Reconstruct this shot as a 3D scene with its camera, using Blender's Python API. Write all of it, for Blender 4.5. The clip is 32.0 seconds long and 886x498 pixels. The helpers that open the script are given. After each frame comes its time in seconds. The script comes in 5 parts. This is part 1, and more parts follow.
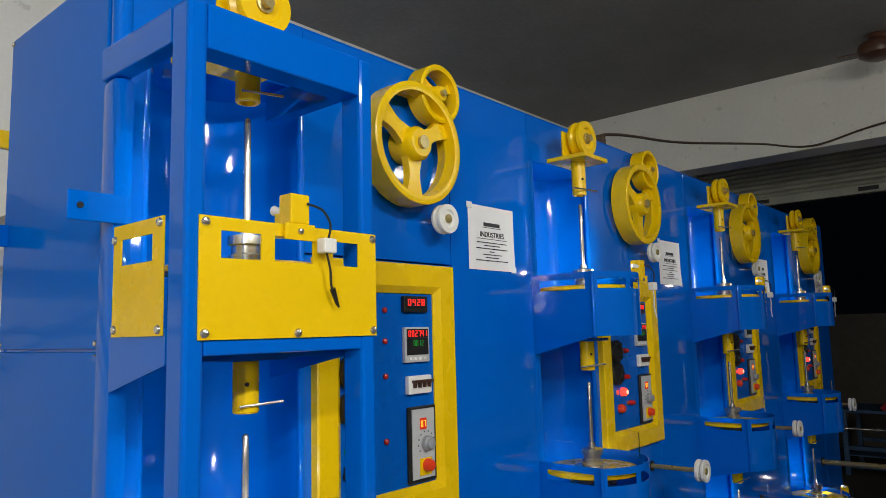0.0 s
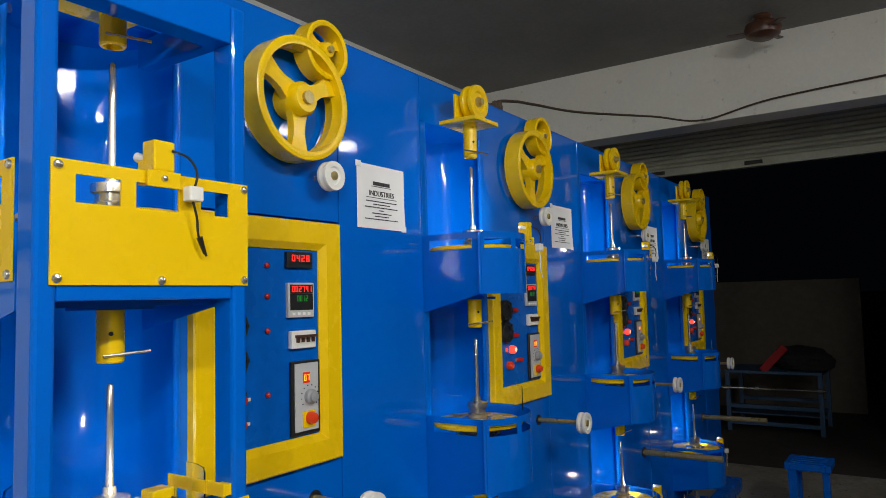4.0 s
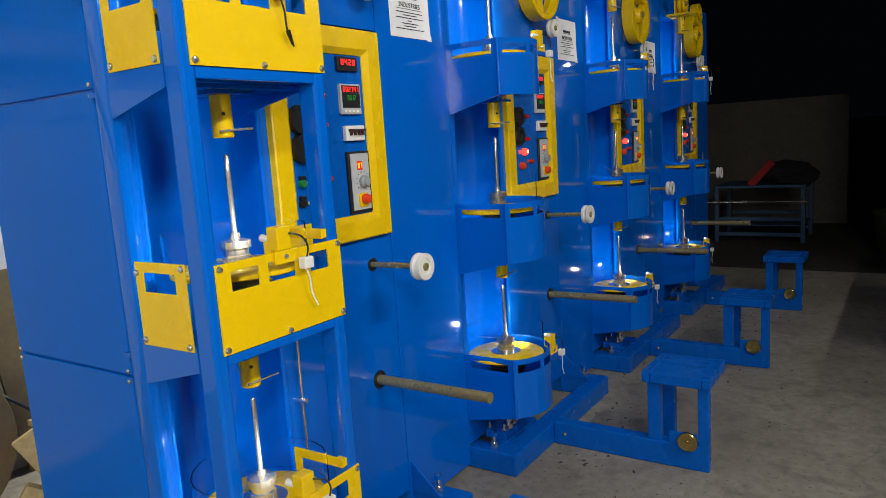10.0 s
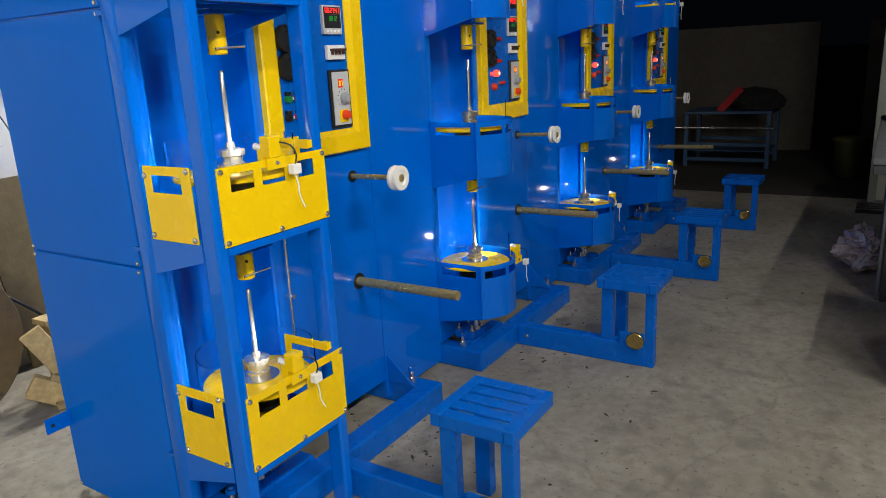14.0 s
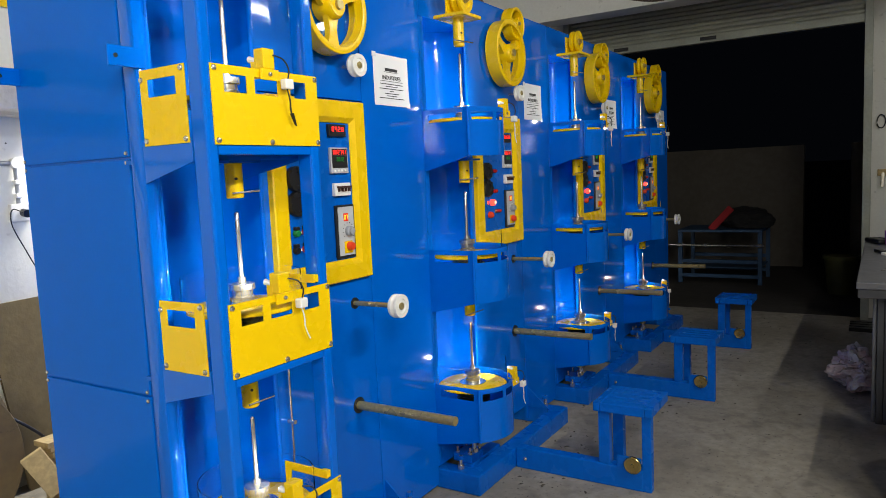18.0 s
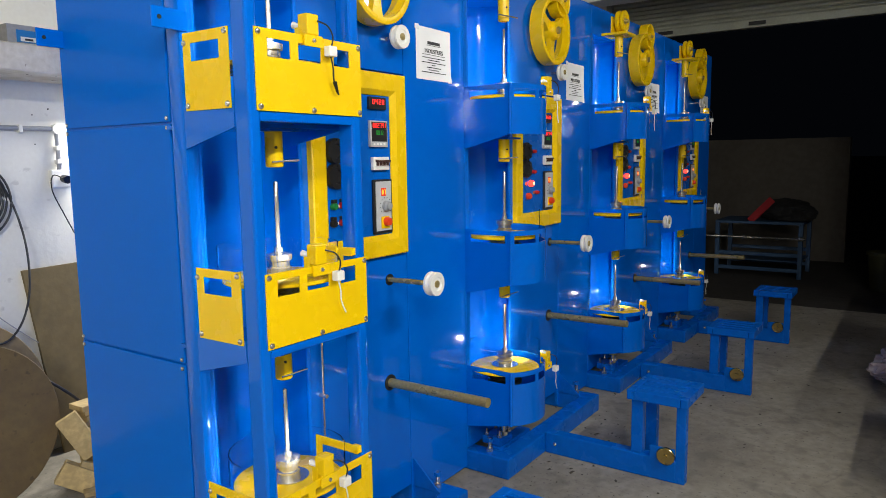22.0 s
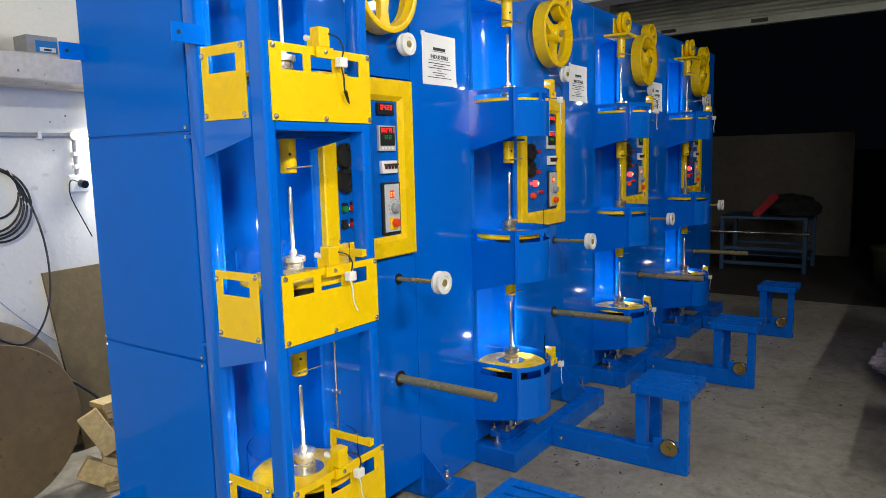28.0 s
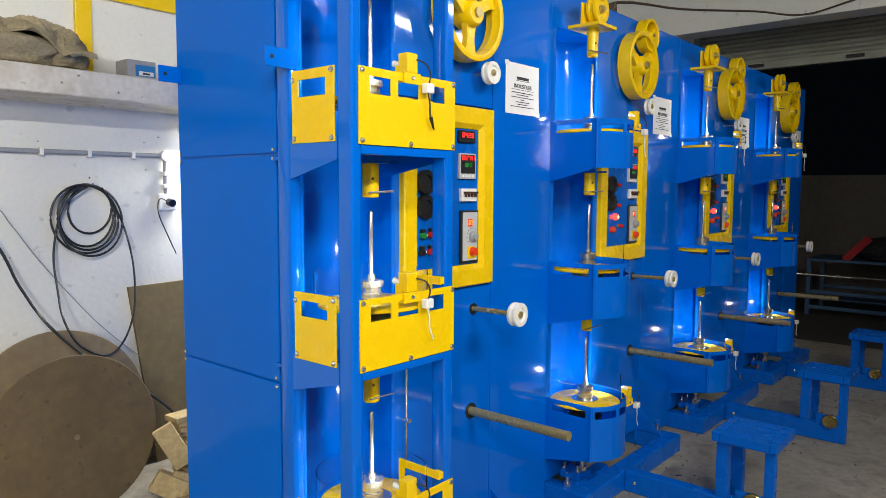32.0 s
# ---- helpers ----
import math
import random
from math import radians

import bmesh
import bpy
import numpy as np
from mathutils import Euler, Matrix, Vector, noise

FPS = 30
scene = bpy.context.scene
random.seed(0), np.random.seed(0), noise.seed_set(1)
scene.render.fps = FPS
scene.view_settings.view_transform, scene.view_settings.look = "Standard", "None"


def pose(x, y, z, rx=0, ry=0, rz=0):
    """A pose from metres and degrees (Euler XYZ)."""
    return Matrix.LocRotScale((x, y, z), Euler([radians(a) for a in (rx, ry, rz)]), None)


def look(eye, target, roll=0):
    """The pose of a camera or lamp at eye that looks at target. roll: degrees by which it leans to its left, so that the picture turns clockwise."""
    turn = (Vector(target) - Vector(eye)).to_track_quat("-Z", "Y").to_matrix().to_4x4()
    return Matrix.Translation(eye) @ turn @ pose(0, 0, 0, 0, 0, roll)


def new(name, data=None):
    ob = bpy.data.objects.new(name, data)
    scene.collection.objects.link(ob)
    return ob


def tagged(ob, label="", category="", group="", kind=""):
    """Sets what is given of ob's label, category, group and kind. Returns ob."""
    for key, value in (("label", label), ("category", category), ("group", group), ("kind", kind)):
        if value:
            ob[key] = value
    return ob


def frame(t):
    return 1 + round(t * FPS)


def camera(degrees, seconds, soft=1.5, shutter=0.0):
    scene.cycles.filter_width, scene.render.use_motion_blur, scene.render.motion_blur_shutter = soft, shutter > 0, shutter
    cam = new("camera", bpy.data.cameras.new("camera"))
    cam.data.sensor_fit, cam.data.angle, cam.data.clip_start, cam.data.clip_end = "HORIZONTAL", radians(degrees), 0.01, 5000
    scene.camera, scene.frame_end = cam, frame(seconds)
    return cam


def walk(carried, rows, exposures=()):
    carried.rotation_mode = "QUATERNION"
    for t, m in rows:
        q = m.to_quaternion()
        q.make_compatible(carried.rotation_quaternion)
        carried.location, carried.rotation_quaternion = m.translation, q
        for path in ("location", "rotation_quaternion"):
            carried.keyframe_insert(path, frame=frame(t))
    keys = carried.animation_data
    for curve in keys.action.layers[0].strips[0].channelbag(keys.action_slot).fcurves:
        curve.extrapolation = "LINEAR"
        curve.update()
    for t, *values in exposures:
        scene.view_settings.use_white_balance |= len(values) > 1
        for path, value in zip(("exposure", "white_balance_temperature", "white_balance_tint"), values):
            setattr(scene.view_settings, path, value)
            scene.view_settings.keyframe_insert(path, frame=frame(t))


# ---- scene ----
cam = camera(64.5, 32.0, soft=0.85)
PATH = [
    (0, (-0.453, -1.266, 1.479), (1.053, 0.029, 1.712), -1.47),
    (0.5, (-0.429, -1.315, 1.479), (1.108, -0.052, 1.685), -1.40),
    (1, (-0.426, -1.348, 1.466), (1.152, -0.136, 1.667), -1.48),
    (1.5, (-0.411, -1.352, 1.455), (1.197, -0.177, 1.635), -1.48),
    (2, (-0.378, -1.322, 1.452), (1.259, -0.185, 1.610), -1.58),
    (2.5, (-0.378, -1.313, 1.453), (1.267, -0.186, 1.606), -1.38),
    (3, (-0.391, -1.336, 1.446), (1.255, -0.209, 1.587), -1.31),
    (3.5, (-0.406, -1.345, 1.442), (1.246, -0.228, 1.586), -1.38),
    (5.5, (-0.496, -1.394, 1.430), (1.151, -0.267, 1.556), -1.80),
    (6, (-0.525, -1.408, 1.406), (1.129, -0.289, 1.513), -2.52),
    (6.5, (-0.552, -1.417, 1.377), (1.106, -0.299, 1.430), -3.11),
    (7, (-0.583, -1.423, 1.359), (1.074, -0.304, 1.354), -3.58),
    (7.5, (-0.614, -1.427, 1.335), (1.043, -0.309, 1.267), -3.88),
    (8, (-0.649, -1.425, 1.321), (1.006, -0.309, 1.197), -3.90),
    (8.5, (-0.675, -1.424, 1.313), (0.967, -0.293, 1.159), -3.82),
    (9, (-0.711, -1.429, 1.305), (0.935, -0.313, 1.091), -3.49),
    (9.5, (-0.741, -1.433, 1.303), (0.899, -0.318, 1.044), -3.51),
    (10, (-0.774, -1.444, 1.301), (0.863, -0.335, 1.000), -3.77),
    (10.5, (-0.802, -1.453, 1.298), (0.833, -0.353, 0.958), -3.78),
    (11, (-0.827, -1.470, 1.297), (0.814, -0.389, 0.926), -3.58),
    (11.5, (-0.845, -1.484, 1.294), (0.803, -0.426, 0.890), -3.57),
    (12, (-0.871, -1.510, 1.296), (0.771, -0.455, 0.857), -3.29),
    (12.5, (-0.890, -1.518, 1.294), (0.749, -0.473, 0.825), -3.26),
    (13, (-0.909, -1.538, 1.294), (0.733, -0.502, 0.810), -2.93),
    (13.5, (-0.928, -1.553, 1.289), (0.702, -0.521, 0.762), -2.83),
    (15.5, (-1.036, -1.653, 1.364), (0.616, -0.597, 0.970), -2.41),
    (16, (-1.032, -1.652, 1.372), (0.646, -0.622, 1.020), -2.14),
    (16.5, (-1.042, -1.658, 1.375), (0.642, -0.624, 1.069), -2.11),
    (17, (-1.053, -1.655, 1.383), (0.637, -0.618, 1.123), -2.09),
    (17.5, (-1.057, -1.652, 1.386), (0.630, -0.603, 1.153), -2.15),
    (18, (-1.035, -1.641, 1.379), (0.649, -0.581, 1.170), -2.58),
    (18.5, (-1.017, -1.631, 1.374), (0.666, -0.567, 1.186), -2.76),
    (19, (-0.997, -1.617, 1.367), (0.676, -0.536, 1.186), -2.52),
    (19.5, (-0.989, -1.607, 1.361), (0.670, -0.509, 1.162), -2.27),
    (20, (-0.990, -1.599, 1.357), (0.663, -0.497, 1.132), -2.09),
    (20.5, (-0.993, -1.591, 1.357), (0.657, -0.483, 1.133), -1.74),
    (21, (-0.997, -1.588, 1.357), (0.650, -0.479, 1.118), -1.47),
    (21.5, (-1.003, -1.588, 1.353), (0.634, -0.466, 1.105), -1.16),
    (22, (-1.015, -1.592, 1.356), (0.618, -0.465, 1.103), -0.86),
    (22.5, (-1.031, -1.602, 1.362), (0.596, -0.470, 1.096), -0.90),
    (23, (-1.054, -1.612, 1.367), (0.571, -0.478, 1.097), -0.76),
    (23.5, (-1.077, -1.626, 1.370), (0.530, -0.467, 1.101), -0.72),
    (24, (-1.082, -1.630, 1.370), (0.513, -0.457, 1.083), -0.42),
    (24.5, (-1.082, -1.629, 1.368), (0.501, -0.443, 1.072), -0.54),
    (26.5, (-1.092, -1.634, 1.371), (0.502, -0.454, 1.111), -0.90),
    (27, (-1.093, -1.634, 1.374), (0.515, -0.472, 1.123), -0.95),
    (27.5, (-1.086, -1.634, 1.375), (0.526, -0.479, 1.115), -1.18),
    (28, (-1.083, -1.637, 1.376), (0.538, -0.495, 1.116), -1.46),
    (28.5, (-1.081, -1.637, 1.375), (0.538, -0.492, 1.118), -1.56),
    (29, (-1.087, -1.638, 1.379), (0.530, -0.486, 1.138), -1.34),
    (29.5, (-1.087, -1.637, 1.377), (0.530, -0.483, 1.146), -1.34),
    (30, (-1.092, -1.635, 1.380), (0.522, -0.471, 1.179), -1.40),
    (30.5, (-1.094, -1.631, 1.378), (0.509, -0.451, 1.185), -1.07),
    (31, (-1.098, -1.624, 1.380), (0.485, -0.416, 1.188), -0.57),
    (31.5, (-1.097, -1.614, 1.377), (0.449, -0.358, 1.195), -0.30),
    (32, (-1.073, -1.588, 1.368), (0.438, -0.289, 1.196), 0.25),
]
walk(cam, [(t, look(eye, target, roll)) for t, eye, target, roll in PATH], [(0, -0.30), (6, -0.26), (9, -0.16), (11, 0.0), (13.5, 0.08), (15.5, 0.20), (26, 0.22), (32, 0.30)])

# ---- world and light: a workshop at night, lit by tube lights ----
PITCH = 1.314      # distance from machine to machine
TOP = 2.195        # height of the cabinets
WALL_Y = 1.80      # plaster wall behind the machines
CEIL_Z = 3.23
SOUTH_Y = -2.90    # assumed wall behind the counter, out of view
FRONT_X = 5.90     # wall with the roller shutter

world = bpy.data.worlds.new("night")
scene.world = world
world.use_nodes = True
wn = world.node_tree.nodes
wn["Background"].inputs[0].default_value = (0.010, 0.013, 0.02, 1)
wn["Background"].inputs[1].default_value = 0.08


# ---- materials ----
def mat(name, color, rough=0.5, metal=0.0, grain=0.0, grain_scale=60, stain=0.0, stain_scale=3.0, bump=0.0, bump_scale=80,
        coat=0.0, dark=None, vary=0.0, spec=0.5):
    m = bpy.data.materials.new(name)
    m.use_nodes = True
    nt = m.node_tree
    b = nt.nodes["Principled BSDF"]
    b.inputs["Roughness"].default_value = rough
    b.inputs["Metallic"].default_value = metal
    b.inputs["Coat Weight"].default_value = coat
    b.inputs["Coat Roughness"].default_value = 0.08
    b.inputs["Specular IOR Level"].default_value = spec
    base = (*color, 1)
    tc = nt.nodes.new("ShaderNodeTexCoord")
    geo = nt.nodes.new("ShaderNodeNewGeometry")
    out = None

    def noise_node(scale, detail=4.0):
        n = nt.nodes.new("ShaderNodeTexNoise")
        n.inputs["Scale"].default_value = scale
        n.inputs["Detail"].default_value = detail
        nt.links.new(geo.outputs["Position"], n.inputs["Vector"])
        return n

    rgb = nt.nodes.new("ShaderNodeRGB")
    rgb.outputs[0].default_value = base
    out = rgb.outputs[0]
    low = dark if dark else tuple(c * 0.45 for c in color)
    for amount, scale, det in ((stain, stain_scale, 5.0), (grain, grain_scale, 3.0)):
        if amount <= 0:
            continue
        n = noise_node(scale, det)
        ramp = nt.nodes.new("ShaderNodeMapRange")
        ramp.inputs["From Min"].default_value = 0.38
        ramp.inputs["From Max"].default_value = 0.66
        ramp.inputs["To Min"].default_value = amount
        ramp.inputs["To Max"].default_value = 0.0
        nt.links.new(n.outputs["Fac"], ramp.inputs["Value"])
        mix = nt.nodes.new("ShaderNodeMix")
        mix.data_type = "RGBA"
        mix.inputs["B"].default_value = (*low, 1)
        nt.links.new(out, mix.inputs["A"])
        nt.links.new(ramp.outputs["Result"], mix.inputs["Factor"])
        out = mix.outputs["Result"]
    if vary > 0:
        oi = nt.nodes.new("ShaderNodeObjectInfo")
        hs = nt.nodes.new("ShaderNodeHueSaturation")
        mr = nt.nodes.new("ShaderNodeMapRange")
        mr.inputs["To Min"].default_value = 1 - vary
        mr.inputs["To Max"].default_value = 1 + vary
        nt.links.new(oi.outputs["Random"], mr.inputs["Value"])
        nt.links.new(mr.outputs["Result"], hs.inputs["Value"])
        nt.links.new(out, hs.inputs["Color"])
        out = hs.outputs["Color"]
    nt.links.new(out, b.inputs["Base Color"])
    if grain > 0 or stain > 0:
        n = noise_node(stain_scale * 2.3, 4.0)
        mr = nt.nodes.new("ShaderNodeMapRange")
        mr.inputs["To Min"].default_value = max(0.03, rough - 0.08) if rough > 0.15 else rough * 0.6
        mr.inputs["To Max"].default_value = min(1.0, rough + 0.10) if rough > 0.15 else rough * 1.5
        nt.links.new(n.outputs["Fac"], mr.inputs["Value"])
        nt.links.new(mr.outputs["Result"], b.inputs["Roughness"])
    if bump > 0:
        n = noise_node(bump_scale, 3.0)
        bp = nt.nodes.new("ShaderNodeBump")
        bp.inputs["Strength"].default_value = bump
        bp.inputs["Distance"].default_value = 0.01
        nt.links.new(n.outputs["Fac"], bp.inputs["Height"])
        nt.links.new(bp.outputs["Normal"], b.inputs["Normal"])
    return m


def glow(name, color, strength):
    m = bpy.data.materials.new(name)
    m.use_nodes = True
    b = m.node_tree.nodes["Principled BSDF"]
    b.inputs["Base Color"].default_value = (*[c * 0.3 for c in color], 1)
    b.inputs["Emission Color"].default_value = (*color, 1)
    b.inputs["Emission Strength"].default_value = strength
    return m


BLUE = mat("blue_paint", (0.0, 0.123, 0.61), 0.05, spec=0.38, stain=0.18, stain_scale=2.2, dark=(0.0, 0.078, 0.47), bump=0.06, bump_scale=7)
BLUE_RECESS = mat("blue_paint_recess", (0.0, 0.128, 0.62), 0.06, spec=0.30, stain=0.15, stain_scale=4, dark=(0.0, 0.09, 0.50), bump=0.10, bump_scale=9)
# same paint as BLUE, reflection turned down to keep the wall's sheen off
BLUE_SIDE = mat("blue_paint_sheen_cut", (0.0, 0.127, 0.61), 0.10, spec=0.07, stain=0.25, stain_scale=1.7, dark=(0.001, 0.09, 0.46), bump=0.05, bump_scale=5)
BLUE_DULL = mat("blue_paint_worn", (0.0, 0.112, 0.53), 0.26, spec=0.20, grain=0.25, grain_scale=40, dark=(0.002, 0.066, 0.36), bump=0.04, bump_scale=60)
YELLOW = mat("yellow_paint", (0.84, 0.55, 0.002), 0.26, spec=0.35, coat=0.08, stain=0.12, stain_scale=6, dark=(0.70, 0.42, 0.004), bump=0.03, bump_scale=20)
STEEL = mat("polished_steel", (0.70, 0.67, 0.60), 0.20, 0.9, grain=0.2, grain_scale=120)
BRASSY = mat("zinc_passivated_steel", (0.53, 0.42, 0.18), 0.28, 0.62, grain=0.35, grain_scale=90)
BRASS = mat("brass", (0.62, 0.47, 0.18), 0.25, 1.0, grain=0.2, grain_scale=100)
WHITE_PLASTIC = mat("white_nylon", (0.78, 0.77, 0.74), 0.42, stain=0.15, stain_scale=30, dark=(0.6, 0.58, 0.52))
BLACK_PLASTIC = mat("black_plastic", (0.012, 0.012, 0.013), 0.38, grain=0.2)
GREY_PLASTIC = mat("grey_plastic", (0.30, 0.31, 0.33), 0.45, grain=0.15)
LIGHT_GREY = mat("light_grey_plate", (0.50, 0.51, 0.53), 0.4, grain=0.1)
RED_PLASTIC = mat("red_plastic", (0.45, 0.012, 0.008), 0.35)
GREEN_PLASTIC = mat("green_plastic", (0.01, 0.20, 0.05), 0.35)
PAPER = mat("paper", (0.80, 0.80, 0.82), 0.7, stain=0.08, stain_scale=12)
INK = mat("ink", (0.03, 0.03, 0.035), 0.7)
CONCRETE = mat("concrete_floor", (0.33, 0.300, 0.244), 0.66, grain=0.4, grain_scale=22, stain=0.55, stain_scale=1.5, dark=(0.15, 0.13, 0.10), bump=0.22, bump_scale=40)


def crack(m, scale, width, wobble, strength):
    """Thin dark cracks along the edges of large wandering cells, over the colour that the material has."""
    nt = m.node_tree
    b = nt.nodes["Principled BSDF"]
    old = b.inputs["Base Color"].links[0].from_socket
    geo = nt.nodes.new("ShaderNodeNewGeometry")
    n = nt.nodes.new("ShaderNodeTexNoise")
    n.inputs["Scale"].default_value = 2.6
    n.inputs["Detail"].default_value = 6.0
    nt.links.new(geo.outputs["Position"], n.inputs["Vector"])
    add = nt.nodes.new("ShaderNodeVectorMath")
    add.operation = "MULTIPLY_ADD"
    add.inputs[1].default_value = (wobble, wobble, 0)
    nt.links.new(n.outputs["Color"], add.inputs[0])
    nt.links.new(geo.outputs["Position"], add.inputs[2])
    v = nt.nodes.new("ShaderNodeTexVoronoi")
    v.feature = "DISTANCE_TO_EDGE"
    v.inputs["Scale"].default_value = scale
    nt.links.new(add.outputs[0], v.inputs["Vector"])
    mr = nt.nodes.new("ShaderNodeMapRange")
    mr.inputs["From Max"].default_value = width
    mr.inputs["To Min"].default_value = strength
    mr.inputs["To Max"].default_value = 0.0
    nt.links.new(v.outputs["Distance"], mr.inputs["Value"])
    mix = nt.nodes.new("ShaderNodeMix")
    mix.data_type = "RGBA"
    mix.inputs["B"].default_value = (0.05, 0.043, 0.036, 1)
    nt.links.new(old, mix.inputs["A"])
    nt.links.new(mr.outputs["Result"], mix.inputs["Factor"])
    nt.links.new(mix.outputs["Result"], b.inputs["Base Color"])


crack(CONCRETE, 0.5, 0.004, 0.4, 0.22)
crack(CONCRETE, 1.1, 0.010, 0.9, 0.10)


def speckle(m, scale, low, high, tint, amount):
    """Small specks of dirt or lime on top of the colour."""
    nt = m.node_tree
    b = nt.nodes["Principled BSDF"]
    old = b.inputs["Base Color"].links[0].from_socket
    geo = nt.nodes.new("ShaderNodeNewGeometry")
    n = nt.nodes.new("ShaderNodeTexNoise")
    n.inputs["Scale"].default_value = scale
    n.inputs["Detail"].default_value = 3.0
    nt.links.new(geo.outputs["Position"], n.inputs["Vector"])
    mr = nt.nodes.new("ShaderNodeMapRange")
    mr.inputs["From Min"].default_value = low
    mr.inputs["From Max"].default_value = high
    mr.inputs["To Max"].default_value = amount
    nt.links.new(n.outputs["Fac"], mr.inputs["Value"])
    mix = nt.nodes.new("ShaderNodeMix")
    mix.data_type = "RGBA"
    mix.inputs["B"].default_value = (*tint, 1)
    nt.links.new(old, mix.inputs["A"])
    nt.links.new(mr.outputs["Result"], mix.inputs["Factor"])
    nt.links.new(mix.outputs["Result"], b.inputs["Base Color"])


speckle(CONCRETE, 46, 0.60, 0.72, (0.08, 0.07, 0.055), 0.6)
speckle(CONCRETE, 9, 0.52, 0.68, (0.13, 0.115, 0.095), 0.55)
speckle(CONCRETE, 75, 0.62, 0.72, (0.42, 0.39, 0.34), 0.18)
PLASTER = mat("white_plaster", (0.74, 0.73, 0.67), 0.8, grain=0.12, grain_scale=50, stain=0.18, stain_scale=1.7, dark=(0.50, 0.47, 0.42), bump=0.15, bump_scale=30)
speckle(PLASTER, 16, 0.66, 0.72, (0.30, 0.28, 0.25), 0.35)
# for the walls out of view; tone set by the bounce and reflections wanted
UNSEEN_WALL = mat("unseen_wall_bounce", (0.40, 0.385, 0.35), 0.85, grain=0.2, grain_scale=30, stain=0.35, stain_scale=1.5, bump=0.15, bump_scale=30)
SLAB = mat("ceiling_concrete", (0.25, 0.24, 0.22), 0.85, grain=0.2, grain_scale=30, stain=0.3, stain_scale=2, bump=0.2, bump_scale=25)
GALV = mat("galvanised_sheet", (0.37, 0.38, 0.31), 0.48, 0.15, stain=0.3, stain_scale=4, grain=0.2)
CABLE = mat("black_cable", (0.012, 0.013, 0.016), 0.45)
BROWN_CABLE = mat("brown_wire", (0.055, 0.032, 0.018), 0.6)
FIBRE_PALE = mat("hardboard_pale", (0.25, 0.185, 0.10), 0.8, grain=0.3, grain_scale=25, stain=0.4, stain_scale=5, dark=(0.13, 0.09, 0.05), bump=0.15, bump_scale=60)
FIBRE = mat("hardboard", (0.150, 0.102, 0.040), 0.8, grain=0.35, grain_scale=25, stain=0.35, stain_scale=5, dark=(0.075, 0.048, 0.026), bump=0.15, bump_scale=60)
speckle(FIBRE, 30, 0.64, 0.72, (0.05, 0.032, 0.018), 0.7)
TIMBER = mat("pine_offcut", (0.54, 0.39, 0.17), 0.7, grain=0.5, grain_scale=45, stain=0.45, stain_scale=9, vary=0.25, bump=0.15, bump_scale=50)
SACKING = mat("jute_sacking", (0.43, 0.355, 0.225), 0.95, grain=0.45, grain_scale=90, stain=0.5, stain_scale=9, bump=0.5, bump_scale=60)
DARK = mat("dark_void", (0.008, 0.008, 0.009), 0.8)
YARD = mat("yard_ground", (0.05, 0.043, 0.036), 0.85, grain=0.4, grain_scale=12, stain=0.4, stain_scale=1.0, bump=0.3, bump_scale=20)


# ---- mesh helpers ----
def box(bm, x0, x1, y0, y1, z0, z1, bev=0.0):
    """A box between the given faces, with rounded edges where bev is given."""
    vs = [bm.verts.new(v) for v in ((x0, y0, z0), (x1, y0, z0), (x1, y1, z0), (x0, y1, z0), (x0, y0, z1), (x1, y0, z1), (x1, y1, z1), (x0, y1, z1))]
    fs = [bm.faces.new([vs[i] for i in f]) for f in ((3, 2, 1, 0), (4, 5, 6, 7), (0, 1, 5, 4), (1, 2, 6, 5), (2, 3, 7, 6), (3, 0, 4, 7))]
    if bev > 0:
        es = list({e for f in fs for e in f.edges})
        bmesh.ops.bevel(bm, geom=es, offset=bev, segments=2, profile=0.5, affect="EDGES")
    return bm


def cyl(bm, a, b, r, n=16, r2=None):
    """A capped rod from a to b."""
    a, b = Vector(a), Vector(b)
    d = b - a
    turn = d.to_track_quat("Z", "Y").to_matrix().to_4x4()
    bmesh.ops.create_cone(bm, cap_ends=True, segments=n, radius1=r, radius2=r if r2 is None else r2, depth=d.length,
                          matrix=Matrix.Translation((a + b) / 2) @ turn)
    return bm


def lathe(bm, profile, n=28, m=Matrix()):
    """Turns (radius, height) pairs about local z."""
    rings = []
    for r, h in profile:
        rings.append([bm.verts.new(m @ Vector((r * math.cos(2 * math.pi * i / n), r * math.sin(2 * math.pi * i / n), h))) for i in range(n)])
    for a, b in zip(rings, rings[1:]):
        for i in range(n):
            j = (i + 1) % n
            bm.faces.new((a[i], a[j], b[j], b[i]))
    return bm


def prism(bm, pts, z0, z1):
    """A closed outline in plan, raised from z0 to z1."""
    lo = [bm.verts.new((x, y, z0)) for x, y in pts]
    hi = [bm.verts.new((x, y, z1)) for x, y in pts]
    bm.faces.new(lo[::-1])
    bm.faces.new(hi)
    for i in range(len(pts)):
        j = (i + 1) % len(pts)
        bm.faces.new((lo[i], lo[j], hi[j], hi[i]))
    return bm


def tube_path(bm, pts, r, n=8):
    """A round cable through the points."""
    rings = []
    for i, p in enumerate(pts):
        p = Vector(p)
        d = Vector(pts[min(i + 1, len(pts) - 1)]) - Vector(pts[max(i - 1, 0)])
        q = d.to_track_quat("Z", "Y")
        rings.append([bm.verts.new(p + q @ Vector((r * math.cos(2 * math.pi * k / n), r * math.sin(2 * math.pi * k / n), 0))) for k in range(n)])
    for a, b in zip(rings, rings[1:]):
        for k in range(n):
            j = (k + 1) % n
            bm.faces.new((a[k], a[j], b[j], b[k]))
    bm.faces.new(rings[0][::-1])
    bm.faces.new(rings[-1])
    return bm


